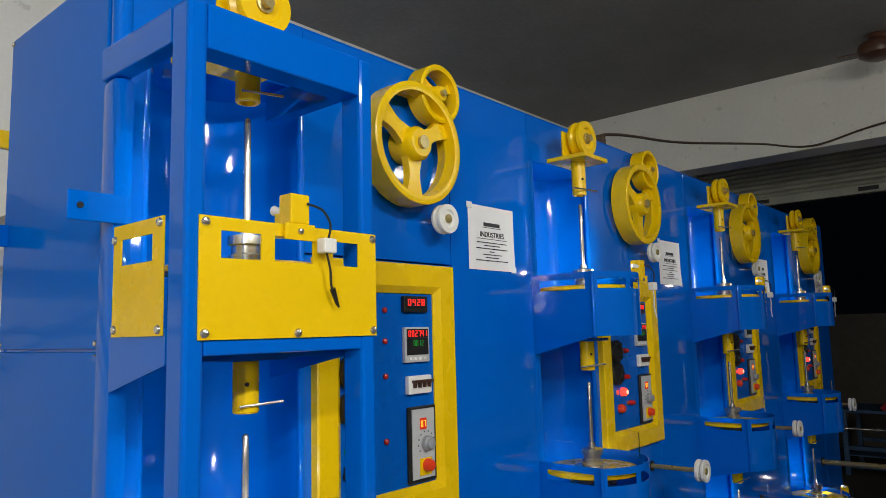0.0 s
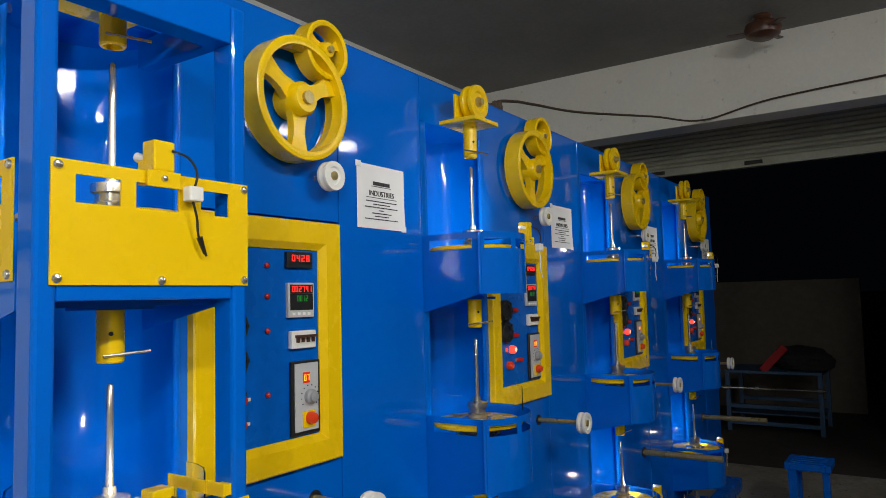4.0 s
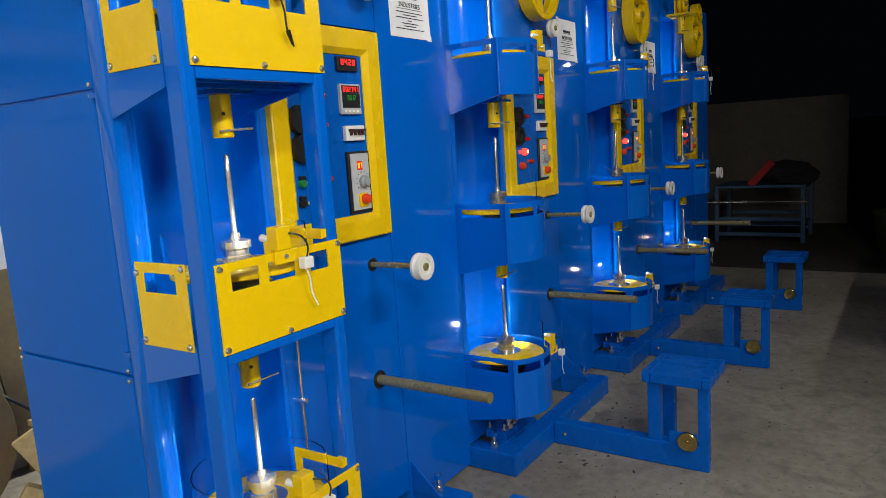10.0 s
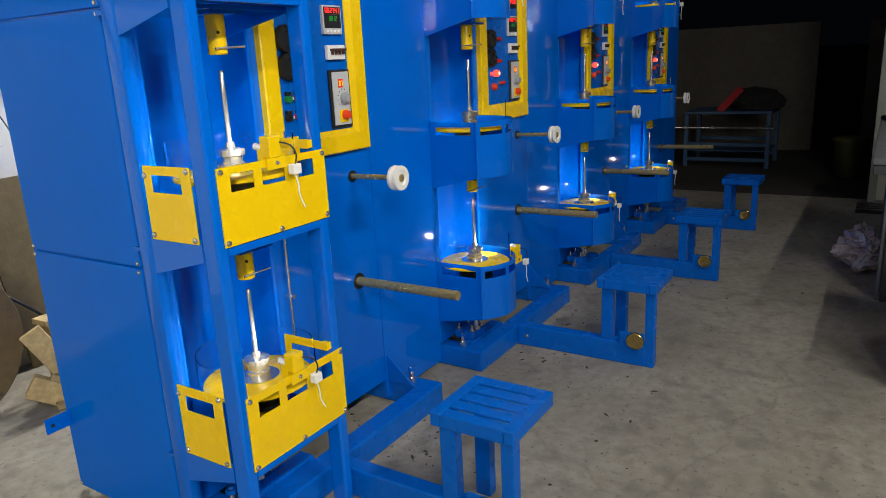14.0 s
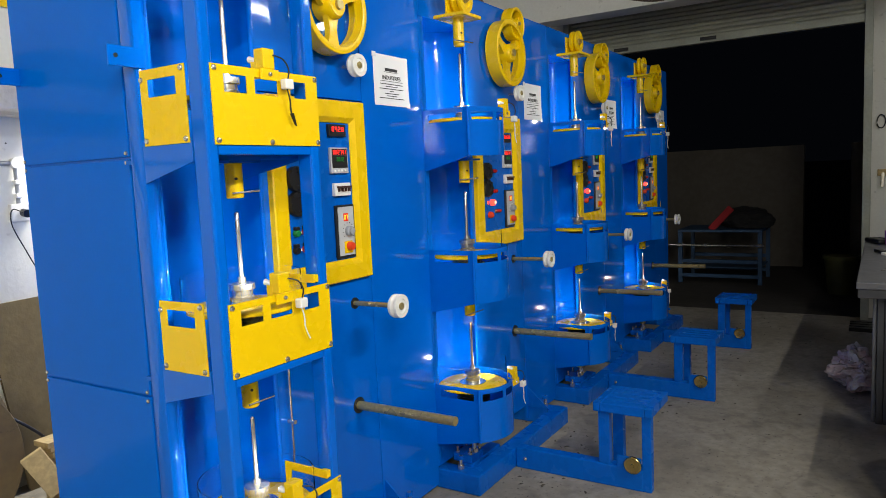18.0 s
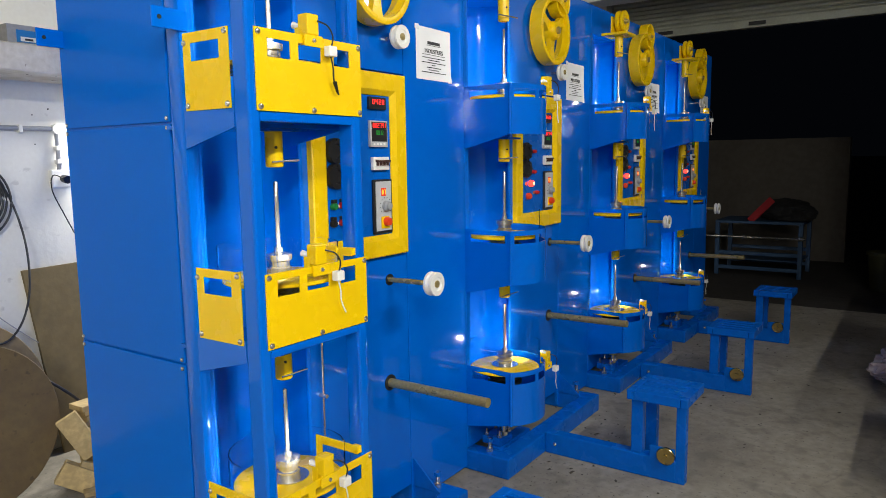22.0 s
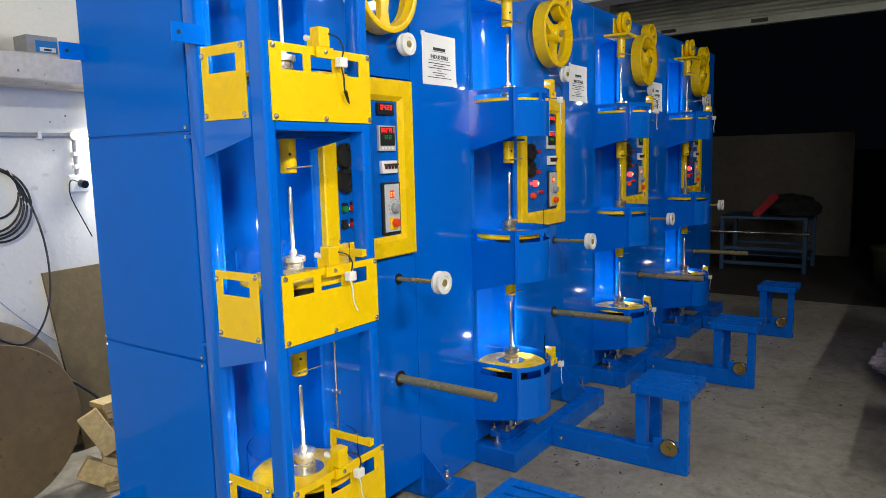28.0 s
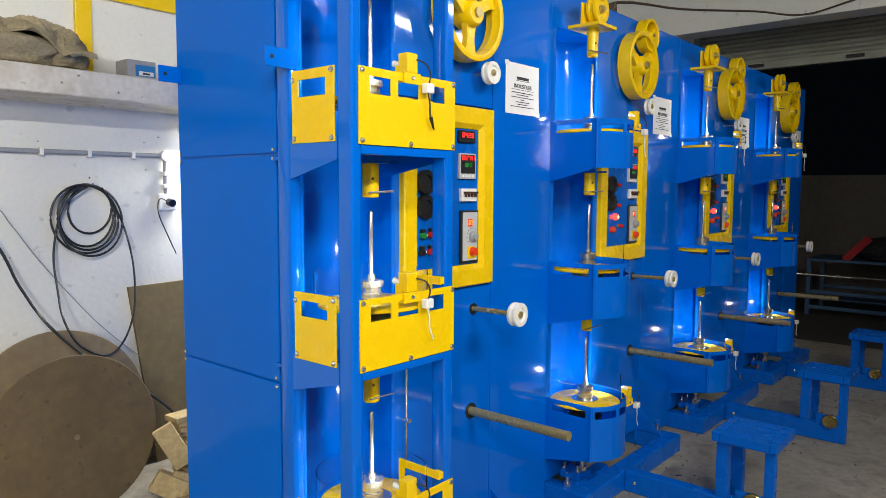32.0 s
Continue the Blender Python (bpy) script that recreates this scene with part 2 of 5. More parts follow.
def part(name, bm, material, parent=None, label="", smooth=False):
    """Links a bmesh as one mesh object, under a thing or a part."""
    me = bpy.data.meshes.new(name)
    bmesh.ops.recalc_face_normals(bm, faces=bm.faces[:])
    if smooth:
        for f in bm.faces:
            f.smooth = True
        lim = math.cos(radians(38))
        for e in bm.edges:
            if len(e.link_faces) == 2 and e.link_faces[0].normal.dot(e.link_faces[1].normal) < lim:
                e.smooth = False
    bm.to_mesh(me)
    bm.free()
    me.materials.append(material)
    ob = new(name, me)
    if parent is not None:
        ob.parent = parent
    if label:
        tagged(ob, label)
    return ob


def nb():
    return bmesh.new()


def bx(name, dims, material, parent=None, label="", bev=0.0):
    return part(name, box(nb(), *dims, bev), material, parent, label)


def thing(name, label, category, group="", at=(0, 0, 0)):
    e = new(name)
    e.location = at
    return tagged(e, label, category, group)


def smooth_curve(pts, k=8):
    """More points on a smooth line through the given ones."""
    pts = [Vector(p) for p in pts]
    out = []
    for i in range(len(pts) - 1):
        p0, p1, p2, p3 = pts[max(i - 1, 0)], pts[i], pts[i + 1], pts[min(i + 2, len(pts) - 1)]
        for s in range(k):
            t = s / k
            out.append(0.5 * ((2 * p1) + (p2 - p0) * t + (2 * p0 - 5 * p1 + 4 * p2 - p3) * t * t + (3 * p1 - p0 - 3 * p2 + p3) * t ** 3))
    out.append(pts[-1])
    return out


AX_Y = Matrix.Rotation(radians(90), 4, "X")    # local z turned to -y

# ---- lamps: tube lights of the workshop, some of them added out of view ----
def tube_light(x, y, z, length, watts, along="x", tilt=0.0, label="white fluorescent tube light on its batten, added out of view", width=0.07):
    """A batten with a glowing tube, and the area lamp that gives its light."""
    t = thing("tube_light", label, "lamp", "tube lights", (x, y, z))
    b = box(nb(), -length / 2 - 0.04, length / 2 + 0.04, -0.025, 0.025, 0.02, 0.06, 0.004)
    part("batten", b, WHITE_PLASTIC, t)
    s = 1 if y < 0 else -1
    for x_ in (-length / 3, length / 3):
        bx("bracket", (x_ - 0.015, x_ + 0.015, min(0, -s * 0.07), max(0, -s * 0.07), 0.03, 0.05), WHITE_PLASTIC, t)
    part("tube", cyl(nb(), (-length / 2, 0, 0), (length / 2, 0, 0), 0.014, 12), TUBE, t, "glowing white tube")
    for s in (-1, 1):
        bx("end_cap", (s * length / 2 - 0.015, s * length / 2 + 0.015, -0.018, 0.018, -0.018, 0.022), WHITE_PLASTIC, t)
    lamp = bpy.data.lights.new("tube_lamp", "AREA")
    lamp.shape, lamp.size, lamp.size_y = "RECTANGLE", length, width
    lamp.energy, lamp.color = watts, (1.0, 0.99, 0.93)
    o = new("tube_lamp", lamp)
    o.parent = t
    o.matrix_local = Matrix.Translation((0, 0, -0.03)) @ Matrix.Rotation(radians(tilt), 4, "X")
    if along == "z":
        t.rotation_euler = (0, radians(90), 0)
    return t


TUBE = glow("tube_glow", (0.93, 0.97, 1.0), 9.0)
tube_light(3.75, SOUTH_Y + 0.07, 2.85, 1.2, 10, "x", 62)
# this tube and the next are added fill; no tube is known there
tube_light(0.6, SOUTH_Y + 0.07, 2.85, 1.2, 45, "x", 52)
tube_light(-2.1, SOUTH_Y + 0.07, 2.85, 1.2, 102, "x", 68)
tube_light(-2.9, SOUTH_Y + 0.07, 1.95, 0.6, 125, "z", 90, "short white fluorescent tube light fixed upright on the wall", 0.2)
tube_light(1.25, WALL_Y - 0.07, 1.62, 0.9, 31, "x", -25, "white fluorescent tube light on the wall behind the machines")

# ---- the setting ----
def structure(name, dims, material, label=""):
    return tagged(bx(name, dims, material), label, "", "", "structure")


tagged(bx("ground", (-400, 400, -400, 400, -0.30, -0.02), YARD), "dark earth yard outside the workshop", "ground", "", "structure")
structure("floor", (-4.2, FRONT_X, SOUTH_Y, WALL_Y, -0.10, 0.0), CONCRETE, "worn grey concrete floor with stains and cracks")
structure("wall_north", (-4.2, FRONT_X + 0.25, WALL_Y, WALL_Y + 0.2, -0.02, CEIL_Z), PLASTER, "white plastered wall with nail holes")
# west and south walls are added out of view, to bounce light
structure("wall_west", (-4.4, -4.2, SOUTH_Y, WALL_Y + 0.2, -0.02, CEIL_Z), UNSEEN_WALL, "unseen off-white wall added to close the room and bounce light")
structure("wall_south", (-4.2, FRONT_X + 0.25, SOUTH_Y - 0.2, SOUTH_Y, -0.02, CEIL_Z), UNSEEN_WALL, "unseen off-white wall added to close the room and bounce light")
structure("wall_east", (FRONT_X, FRONT_X + 0.25, SOUTH_Y, -1.515, -0.02, CEIL_Z), PLASTER, "white plastered wall beside the shutter opening")
structure("wall_east_return", (FRONT_X, FRONT_X + 0.25, 1.1, WALL_Y, -0.02, CEIL_Z), PLASTER, "white plastered wall beside the shutter opening")
structure("ceiling", (-4.4, FRONT_X + 0.25, SOUTH_Y - 0.2, WALL_Y + 0.2, CEIL_Z, CEIL_Z + 0.2), SLAB, "bare grey concrete ceiling")
structure("beam", (4.83, 5.08, SOUTH_Y, WALL_Y, 2.67, CEIL_Z), PLASTER, "white plastered lintel beam over the shutter")


def shutter():
    """Rolled-up steel shutter under the lintel: a ribbed curtain with a bottom rail."""
    t = thing("roller_shutter", "grey galvanised steel roller shutter, rolled up under the lintel", "shutter")
    y0, y1 = -1.555, 1.1
    for i in range(18):
        z = 2.535 + i * 0.0385
        b = nb()
        prof = [(5.80 + 0.014 * math.sin(math.pi * s / 6), z + 0.037 * s / 6) for s in range(7)]
        lo = [b.verts.new((x, y0, zz)) for x, zz in prof]
        hi = [b.verts.new((x, y1, zz)) for x, zz in prof]
        for a in range(6):
            b.faces.new((lo[a], lo[a + 1], hi[a + 1], hi[a]))
        back = [b.verts.new((5.83, y0, z)), b.verts.new((5.83, y1, z)), b.verts.new((5.83, y1, z + 0.037)), b.verts.new((5.83, y0, z + 0.037))]
        b.faces.new(back)
        part("slat", b, GALV, t, smooth=True)
    bx("bottom_rail", (5.78, 5.85, y0, y1, 2.465, 2.535), GALV, t, bev=0.006)
    for y in (y0, y1 - 0.06):
        bx("guide_channel", (5.76, 5.88, y, y + 0.06, 0.0, 3.22), GALV, t, bev=0.004)
    for y in (-0.35, 0.45):
        bx("pull_handle", (5.765, 5.785, y, y + 0.14, 2.485, 2.515), BLACK_PLASTIC, t, bev=0.003)


shutter()

# ---- the winding machines ----
SPIN_X = 0.288


def ring_wheel(name, cx, cy, cz, r, depth, spokes, parent, hub=0.045, rim=0.022):
    """A cast hand wheel whose axle points to -y: rim, spokes, hub and nut."""
    w = part(name, lathe(nb(), [(r, 0), (r, depth), (r - 0.006, depth + 0.003), (r - rim, depth), (r - rim, depth * 0.75), (r - rim * 1.25, depth * 0.5), (r - rim, depth * 0.25), (r - rim, 0), (r, 0)], 44,
                          Matrix.Translation((cx, cy, cz)) @ AX_Y), YELLOW, parent, smooth=True)
    for i in range(spokes):
        a = 2 * math.pi * i / spokes + 0.5
        b = nb()
        c0, s0 = math.cos(a), math.sin(a)
        u, v = Vector((c0, 0, s0)), Vector((-s0, 0, c0))
        n = 7
        pts = []
        for k in range(n + 1):
            f = k / n
            rr = hub * 0.7 + (r - rim * 0.8 - hub * 0.7) * f
            hw = 0.115 * r + 0.10 * r * (abs(f - 0.45) ** 1.5) * 2.2
            pts.append((rr, hw))
        for y in (cy - depth * 0.68, cy - depth * 0.32):
            for rr, hw in pts:
                for sgn in (1, -1):
                    p = Vector((cx, y, cz)) + u * rr + v * hw * sgn
                    b.verts.new(p)
        b.verts.ensure_lookup_table()
        V = b.verts
        m = 2 * (n + 1)
        for k in range(n):
            i0 = 2 * k
            for q in ((i0, i0 + 2, i0 + 3, i0 + 1), (m + i0 + 1, m + i0 + 3, m + i0 + 2, m + i0), (i0, m + i0, m + i0 + 2, i0 + 2), (i0 + 3, m + i0 + 3, m + i0 + 1, i0 + 1)):
                b.faces.new([V[j] for j in q])
        part("spoke", b, YELLOW, w)
    h = part("hub", lathe(nb(), [(0.0, -0.01), (hub, -0.01), (hub, depth * 0.9), (hub * 0.8, depth + 0.006), (0, depth + 0.006)], 24, Matrix.Translation((cx, cy, cz)) @ AX_Y), YELLOW, w, smooth=True)
    part("axle_nut", cyl(nb(), (cx, cy + 0.03, cz), (cx, cy - depth - 0.016, cz), hub * 0.38, 12), BRASSY, w, "dull metal axle end")
    return w


def pulley(name, cx, cy, cz, r, width, material, parent, label=""):
    """A grooved pulley whose axle points to -y."""
    w = width
    prof = [(0, 0), (r * 0.97, 0), (r, w * 0.12), (r, w * 0.28), (r * 0.78, w * 0.5), (r, w * 0.72), (r, w * 0.88), (r * 0.97, w), (r * 0.62, w), (r * 0.55, w * 0.85), (r * 0.30, w * 0.85), (0, w * 0.85)]
    p = part(name, lathe(nb(), prof, 32, Matrix.Translation((cx, cy, cz)) @ AX_Y), material, parent, label, smooth=True)
    part("bearing", lathe(nb(), [(0, w * 0.86), (r * 0.30, w * 0.86), (r * 0.30, w * 0.98), (r * 0.16, w * 1.02), (0, w * 1.06)], 20, Matrix.Translation((cx, cy, cz)) @ AX_Y), BRASSY, p, "dull metal bearing", smooth=True)
    return p


def screw(x, y, z, axis, parent, r=0.0075):
    """A dome-headed screw."""
    m = Matrix.Translation((x, y, z)) @ (AX_Y if axis == "y" else Matrix.Rotation(radians(-90), 4, "Y"))
    return part("screw", lathe(nb(), [(r, -0.002), (r, 0.002), (r * 0.75, 0.0045), (0, 0.006)], 12, m), STEEL, parent, smooth=True)


def slotted_plate(bm, u0, u1, z0, z1, slots, put):
    """A flat plate in (u, z) with rectangular slots; put(u, z, back) gives the places."""
    us = sorted({u0, u1, *[s[0] for s in slots], *[s[1] for s in slots]})
    zs = sorted({z0, z1, *[s[2] for s in slots], *[s[3] for s in slots]})
    solid = lambda i, j: 0 <= i < len(us) - 1 and 0 <= j < len(zs) - 1 and not any(
        s[0] - 1e-6 <= us[i] and us[i + 1] <= s[1] + 1e-6 and s[2] - 1e-6 <= zs[j] and zs[j + 1] <= s[3] + 1e-6 for s in slots)
    cache = {}

    def v(i, j, k):
        if (i, j, k) not in cache:
            cache[i, j, k] = bm.verts.new(put(us[i], zs[j], k))
        return cache[i, j, k]

    for i in range(len(us) - 1):
        for j in range(len(zs) - 1):
            if not solid(i, j):
                continue
            bm.faces.new((v(i, j, 0), v(i + 1, j, 0), v(i + 1, j + 1, 0), v(i, j + 1, 0)))
            bm.faces.new((v(i, j, 1), v(i, j + 1, 1), v(i + 1, j + 1, 1), v(i + 1, j, 1)))
            for (a, b, di, dj) in (((i, j), (i + 1, j), 0, -1), ((i + 1, j), (i + 1, j + 1), 1, 0), ((i + 1, j + 1), (i, j + 1), 0, 1), ((i, j + 1), (i, j), -1, 0)):
                if not solid(i + di, j + dj):
                    bm.faces.new((v(*a, 0), v(*a, 1), v(*b, 1), v(*b, 0)))
    return bm


def gusset(bm, x0, x1, y_wall, y_front, z_top, z_wall, z_front):
    """A side bracket, deeper at the cabinet than at its front end."""
    pts = [(y_wall, z_top), (y_wall, z_wall), (y_front, z_front), (y_front, z_top)]
    a = [bm.verts.new((x0, y, z)) for y, z in pts]
    b = [bm.verts.new((x1, y, z)) for y, z in pts]
    bm.faces.new(a)
    bm.faces.new(b[::-1])
    for i in range(4):
        j = (i + 1) % 4
        bm.faces.new((a[i], b[i], b[j], a[j]))
    return bm


def control_panel(m, first):
    """The yellow-framed control panel with meters, sockets, lamps and switches."""
    x0, x1, z0, z1 = 0.556, 1.036, 1.018, 1.655
    w = 0.078
    cp = part("control_panel", box(nb(), x0 + w * 0.8, x1 - w * 0.8, -0.006, 0.004, z0 + w * 0.8, z1 - w * 0.8), BLUE_DULL, m, "flat blue instrument plate")
    rings = []
    for inset, yy in ((0.0, 0.001), (0.0, -0.020), (0.004, -0.024), (w - 0.020, -0.024), (w - 0.002, -0.010), (w, 0.001)):
        rings.append([(x0 + inset, yy, z0 + inset), (x1 - inset, yy, z0 + inset), (x1 - inset, yy, z1 - inset), (x0 + inset, yy, z1 - inset)])
    for side, nm in enumerate(("frame_rail", "frame_stile", "frame_rail", "frame_stile")):
        b = nb()
        a = [b.verts.new(r[side]) for r in rings]
        c = [b.verts.new(r[(side + 1) % 4]) for r in rings]
        for i in range(len(rings)):
            j = (i + 1) % len(rings)
            b.faces.new((a[i], c[i], c[j], a[j]))
        part(nm, b, YELLOW, cp, "yellow painted frame with a sloping inner lip")
    f = -0.006

    def meter(xa, xb, za, zb, body, rows):
        bx("meter", (xa, xb, f - 0.012, f, za, zb), body, cp, bev=0.002)
        for d, material, text in rows:
            bx("display", (d[0], d[1], f - 0.0135, f - 0.011, d[2], d[3]), BLACK_PLASTIC, cp, "black display window")
            if text:
                digits(text, d, f - 0.0145, material, cp)

    meter(0.840, 0.930, 1.530, 1.572, BLACK_PLASTIC, [((0.848, 0.922, 1.543, 1.568), LED_RED, "0428")])
    meter(0.842, 0.934, 1.402, 1.492, LIGHT_GREY, [((0.848, 0.928, 1.464, 1.487), LED_RED, "002741"), ((0.848, 0.928, 1.421, 1.4635), LED_GREEN, "")])
    digits("0012", (0.868, 0.912, 1.440, 1.462), f - 0.0145, LED_GREEN, cp)
    for i in range(4):
        bx("button", (0.855 + i * 0.018, 0.864 + i * 0.018, f - 0.014, f - 0.011, 1.408, 1.415), WHITE_PLASTIC, cp)
    b = bx("circuit_breaker", (0.850, 0.936, f - 0.016, f, 1.322, 1.368), WHITE_PLASTIC, cp, "white four-pole circuit breaker", bev=0.003)
    bx("toggle_bar", (0.860, 0.932, f - 0.026, f - 0.015, 1.350, 1.357), BROWN_LEVER, b, "dark brown linked lever")
    for i in range(4):
        bx("toggle", (0.864 + i * 0.018, 0.870 + i * 0.018, f - 0.024, f - 0.015, 1.338, 1.3495), BROWN_LEVER, b)
    d = bx("speed_drive", (0.852, 0.954, f - 0.010, f, 1.100, 1.290), BLACK_PLASTIC, cp, "black-edged speed drive keypad", bev=0.003)
    bx("keypad_plate", (0.862, 0.944, f - 0.013, f - 0.009, 1.110, 1.283), LIGHT_GREY, d)
    bx("display", (0.889, 0.913, f - 0.0145, f - 0.012, 1.232, 1.260), DARK_RED, d, "dark red display window")
    digits("07", (0.889, 0.913, 1.234, 1.258), f - 0.0155, LED_AMBER, d)
    part("knob", lathe(nb(), [(0.019, 0), (0.019, 0.012), (0.014, 0.016), (0.013, 0.022), (0, 0.024)], 20, Matrix.Translation((0.912, f - 0.012, 1.196)) @ AX_Y), GREY_PLASTIC, d, "grey rotary knob", smooth=True)
    for i in range(10):
        a = radians(215 - i * 28)
        bx("scale_mark", (0.912 + 0.030 * math.cos(a) - 0.0015, 0.912 + 0.030 * math.cos(a) + 0.0015, f - 0.0142, f - 0.0125, 1.196 + 0.030 * math.sin(a) - 0.0015, 1.196 + 0.030 * math.sin(a) + 0.0015), BLACK_PLASTIC, d)
    bx("switch_plate", (0.886, 0.928, f - 0.016, f - 0.012, 1.118, 1.160), YELLOW, d, "yellow isolator plate")
    part("isolator", lathe(nb(), [(0.016, 0), (0.016, 0.008), (0.013, 0.018), (0, 0.020)], 18, Matrix.Translation((0.910, f - 0.016, 1.142)) @ AX_Y), RED_KNOB, d, "red isolator handle", smooth=True)
    # sockets and buttons of the inner half
    for z in (1.388, 1.306):
        s = part("socket", lathe(nb(), [(0.0, 0.012), (0.022, 0.012), (0.024, 0.018), (0.040, 0.018), (0.042, 0.014), (0.042, 0)], 28, Matrix.Translation((0.668, f, z)) @ AX_Y), BLACK_PLASTIC, cp, "round black panel socket", smooth=True)
        for i in range(8):
            a = i * math.pi / 4
            bx("grip", (0.668 + 0.036 * math.cos(a) - 0.004, 0.668 + 0.036 * math.cos(a) + 0.004, f - 0.021, f - 0.017, z + 0.036 * math.sin(a) - 0.004, z + 0.036 * math.sin(a) + 0.004), BLACK_PLASTIC, s)
    if first:
        for x, z, mt in ((0.657, 1.210, GREEN_PLASTIC), (0.697, 1.212, RED_PLASTIC), (0.652, 1.154, BLACK_PLASTIC), (0.695, 1.155, RED_PLASTIC)):
            bx("button_shroud", (x - 0.009, x + 0.009, f - 0.014, f, z + 0.010, z + 0.022), BLACK_PLASTIC, cp, bev=0.002)
            part("push_button", lathe(nb(), [(0.012, 0), (0.012, 0.012), (0.010, 0.016), (0, 0.016)], 18, Matrix.Translation((x, f, z)) @ AX_Y), mt, cp, smooth=True)
            bx("label_strip", (x + 0.013, x + 0.028, f - 0.004, f, z - 0.004, z + 0.004), WHITE_PLASTIC, cp)
        for z in (1.535, 1.458, 1.372, 1.215):
            part("pilot_lamp", lathe(nb(), [(0.007, 0), (0.007, 0.006), (0, 0.010)], 14, Matrix.Translation((0.780, f, z)) @ AX_Y), RED_PLASTIC, cp, "red pilot lamp, unlit", smooth=True)
    else:
        for x, z, mt in ((0.745, 1.388, RED_PLASTIC), (0.745, 1.290, RED_PLASTIC), (0.715, 1.235, LAMP_RED), (0.690, 1.175, RED_KNOB), (0.775, 1.190, RED_PLASTIC)):
            big = mt in (LAMP_RED, RED_KNOB)
            r = 0.016 if big else 0.009
            part("pilot_lamp" if mt is not RED_KNOB else "push_button", lathe(nb(), [(r, 0), (r, 0.014), (r * 0.7, 0.022), (0, 0.024)], 16, Matrix.Translation((x, f, z)) @ AX_Y), mt, cp,
                 "lit red pilot lamp" if mt is LAMP_RED else "", smooth=True)
            if mt is LAMP_RED:
                part("lamp_filament", lathe(nb(), [(r * 0.5, 0.018), (r * 0.5, 0.0245), (r * 0.3, 0.026), (0, 0.0265)], 12, Matrix.Translation((x, f, z)) @ AX_Y), LAMP_CORE, cp, "pale glowing core of the lamp", smooth=True)
        for x, z in ((0.665, 1.235), (0.745, 1.190)):
            bx("label_strip", (x, x + 0.020, f - 0.003, f, z - 0.008, z + 0.008), STEEL, cp)
    for x, z in ((x1 + 0.006, z1 - 0.004), (x1 + 0.006, z0 + 0.002)):
        screw(x, 0.0, z, "y", cp, 0.005)
    return cp


SEG = {"0": "abcdef", "1": "bc", "2": "abged", "3": "abgcd", "4": "fgbc", "5": "afgcd", "6": "afgedc", "7": "abc", "8": "abcdefg", "9": "abfgcd", " ": ""}


def digits(text, d, y, material, parent):
    """Seven-segment figures inside the window d = x0, x1, z0, z1, at depth y."""
    n = len(text)
    cw = (d[1] - d[0]) * 0.92 / n
    rows = {"a": (4, 4), "g": (2, 2), "d": (0, 0), "f": (2, 4), "b": (2, 4), "e": (0, 2), "c": (0, 2)}
    cols = {"a": (0, 2), "g": (0, 2), "d": (0, 2), "f": (0, 0), "b": (2, 2), "e": (0, 0), "c": (2, 2)}
    for i, ch in enumerate(text):
        xa = d[0] + (d[1] - d[0]) * 0.04 + i * cw + cw * 0.16
        xb = xa + cw * 0.66
        za, zb = d[2] + (d[3] - d[2]) * 0.16, d[3] - (d[3] - d[2]) * 0.16
        zm, s = (za + zb) / 2, cw * 0.16
        us, zs = [xa, xa + s, xb - s, xb], [za, za + s, zm - s / 2, zm + s / 2, zb - s, zb]
        lit = {(u, v) for g in SEG[ch] for u in range(cols[g][0], cols[g][1] + 1) for v in range(rows[g][0], rows[g][1] + 1)}
        gaps = [(us[u], us[u + 1], zs[v], zs[v + 1]) for u in range(3) for v in range(5) if (u, v) not in lit]
        b = nb()
        slotted_plate(b, xa, xb, za, zb, gaps, lambda u, z, k: (u, y + 0.001 * k, z))
        part("digit", b, material, parent, "lit figure")


LED_RED = glow("led_red", (1.0, 0.022, 0.016), 1.7)
LED_GREEN = glow("led_green", (0.02, 0.5, 0.05), 0.25)
LED_WHITE = glow("led_white", (0.95, 0.98, 1.0), 22.0)
LED_AMBER = glow("led_amber", (1.0, 0.38, 0.03), 2.0)
LAMP_CORE = glow("lamp_core", (1.0, 0.42, 0.26), 2.2)
LAMP_RED = glow("lamp_red", (1.0, 0.045, 0.03), 2.6)
ACRYLIC = bpy.data.materials.new("clear_acrylic")
ACRYLIC.use_nodes = True
_p = ACRYLIC.node_tree.nodes["Principled BSDF"]
_p.inputs["Base Color"].default_value = (1.0, 1.0, 1.0, 1)
_p.inputs["Roughness"].default_value = 0.06
_p.inputs["Transmission Weight"].default_value = 1.0
_p.inputs["IOR"].default_value = 1.15
BROWN_LEVER = mat("brown_lever", (0.05, 0.018, 0.012), 0.45)
DARK_RED = glow("display_red", (0.9, 0.03, 0.01), 0.45)
RED_KNOB = mat("red_handle", (0.75, 0.05, 0.01), 0.4)


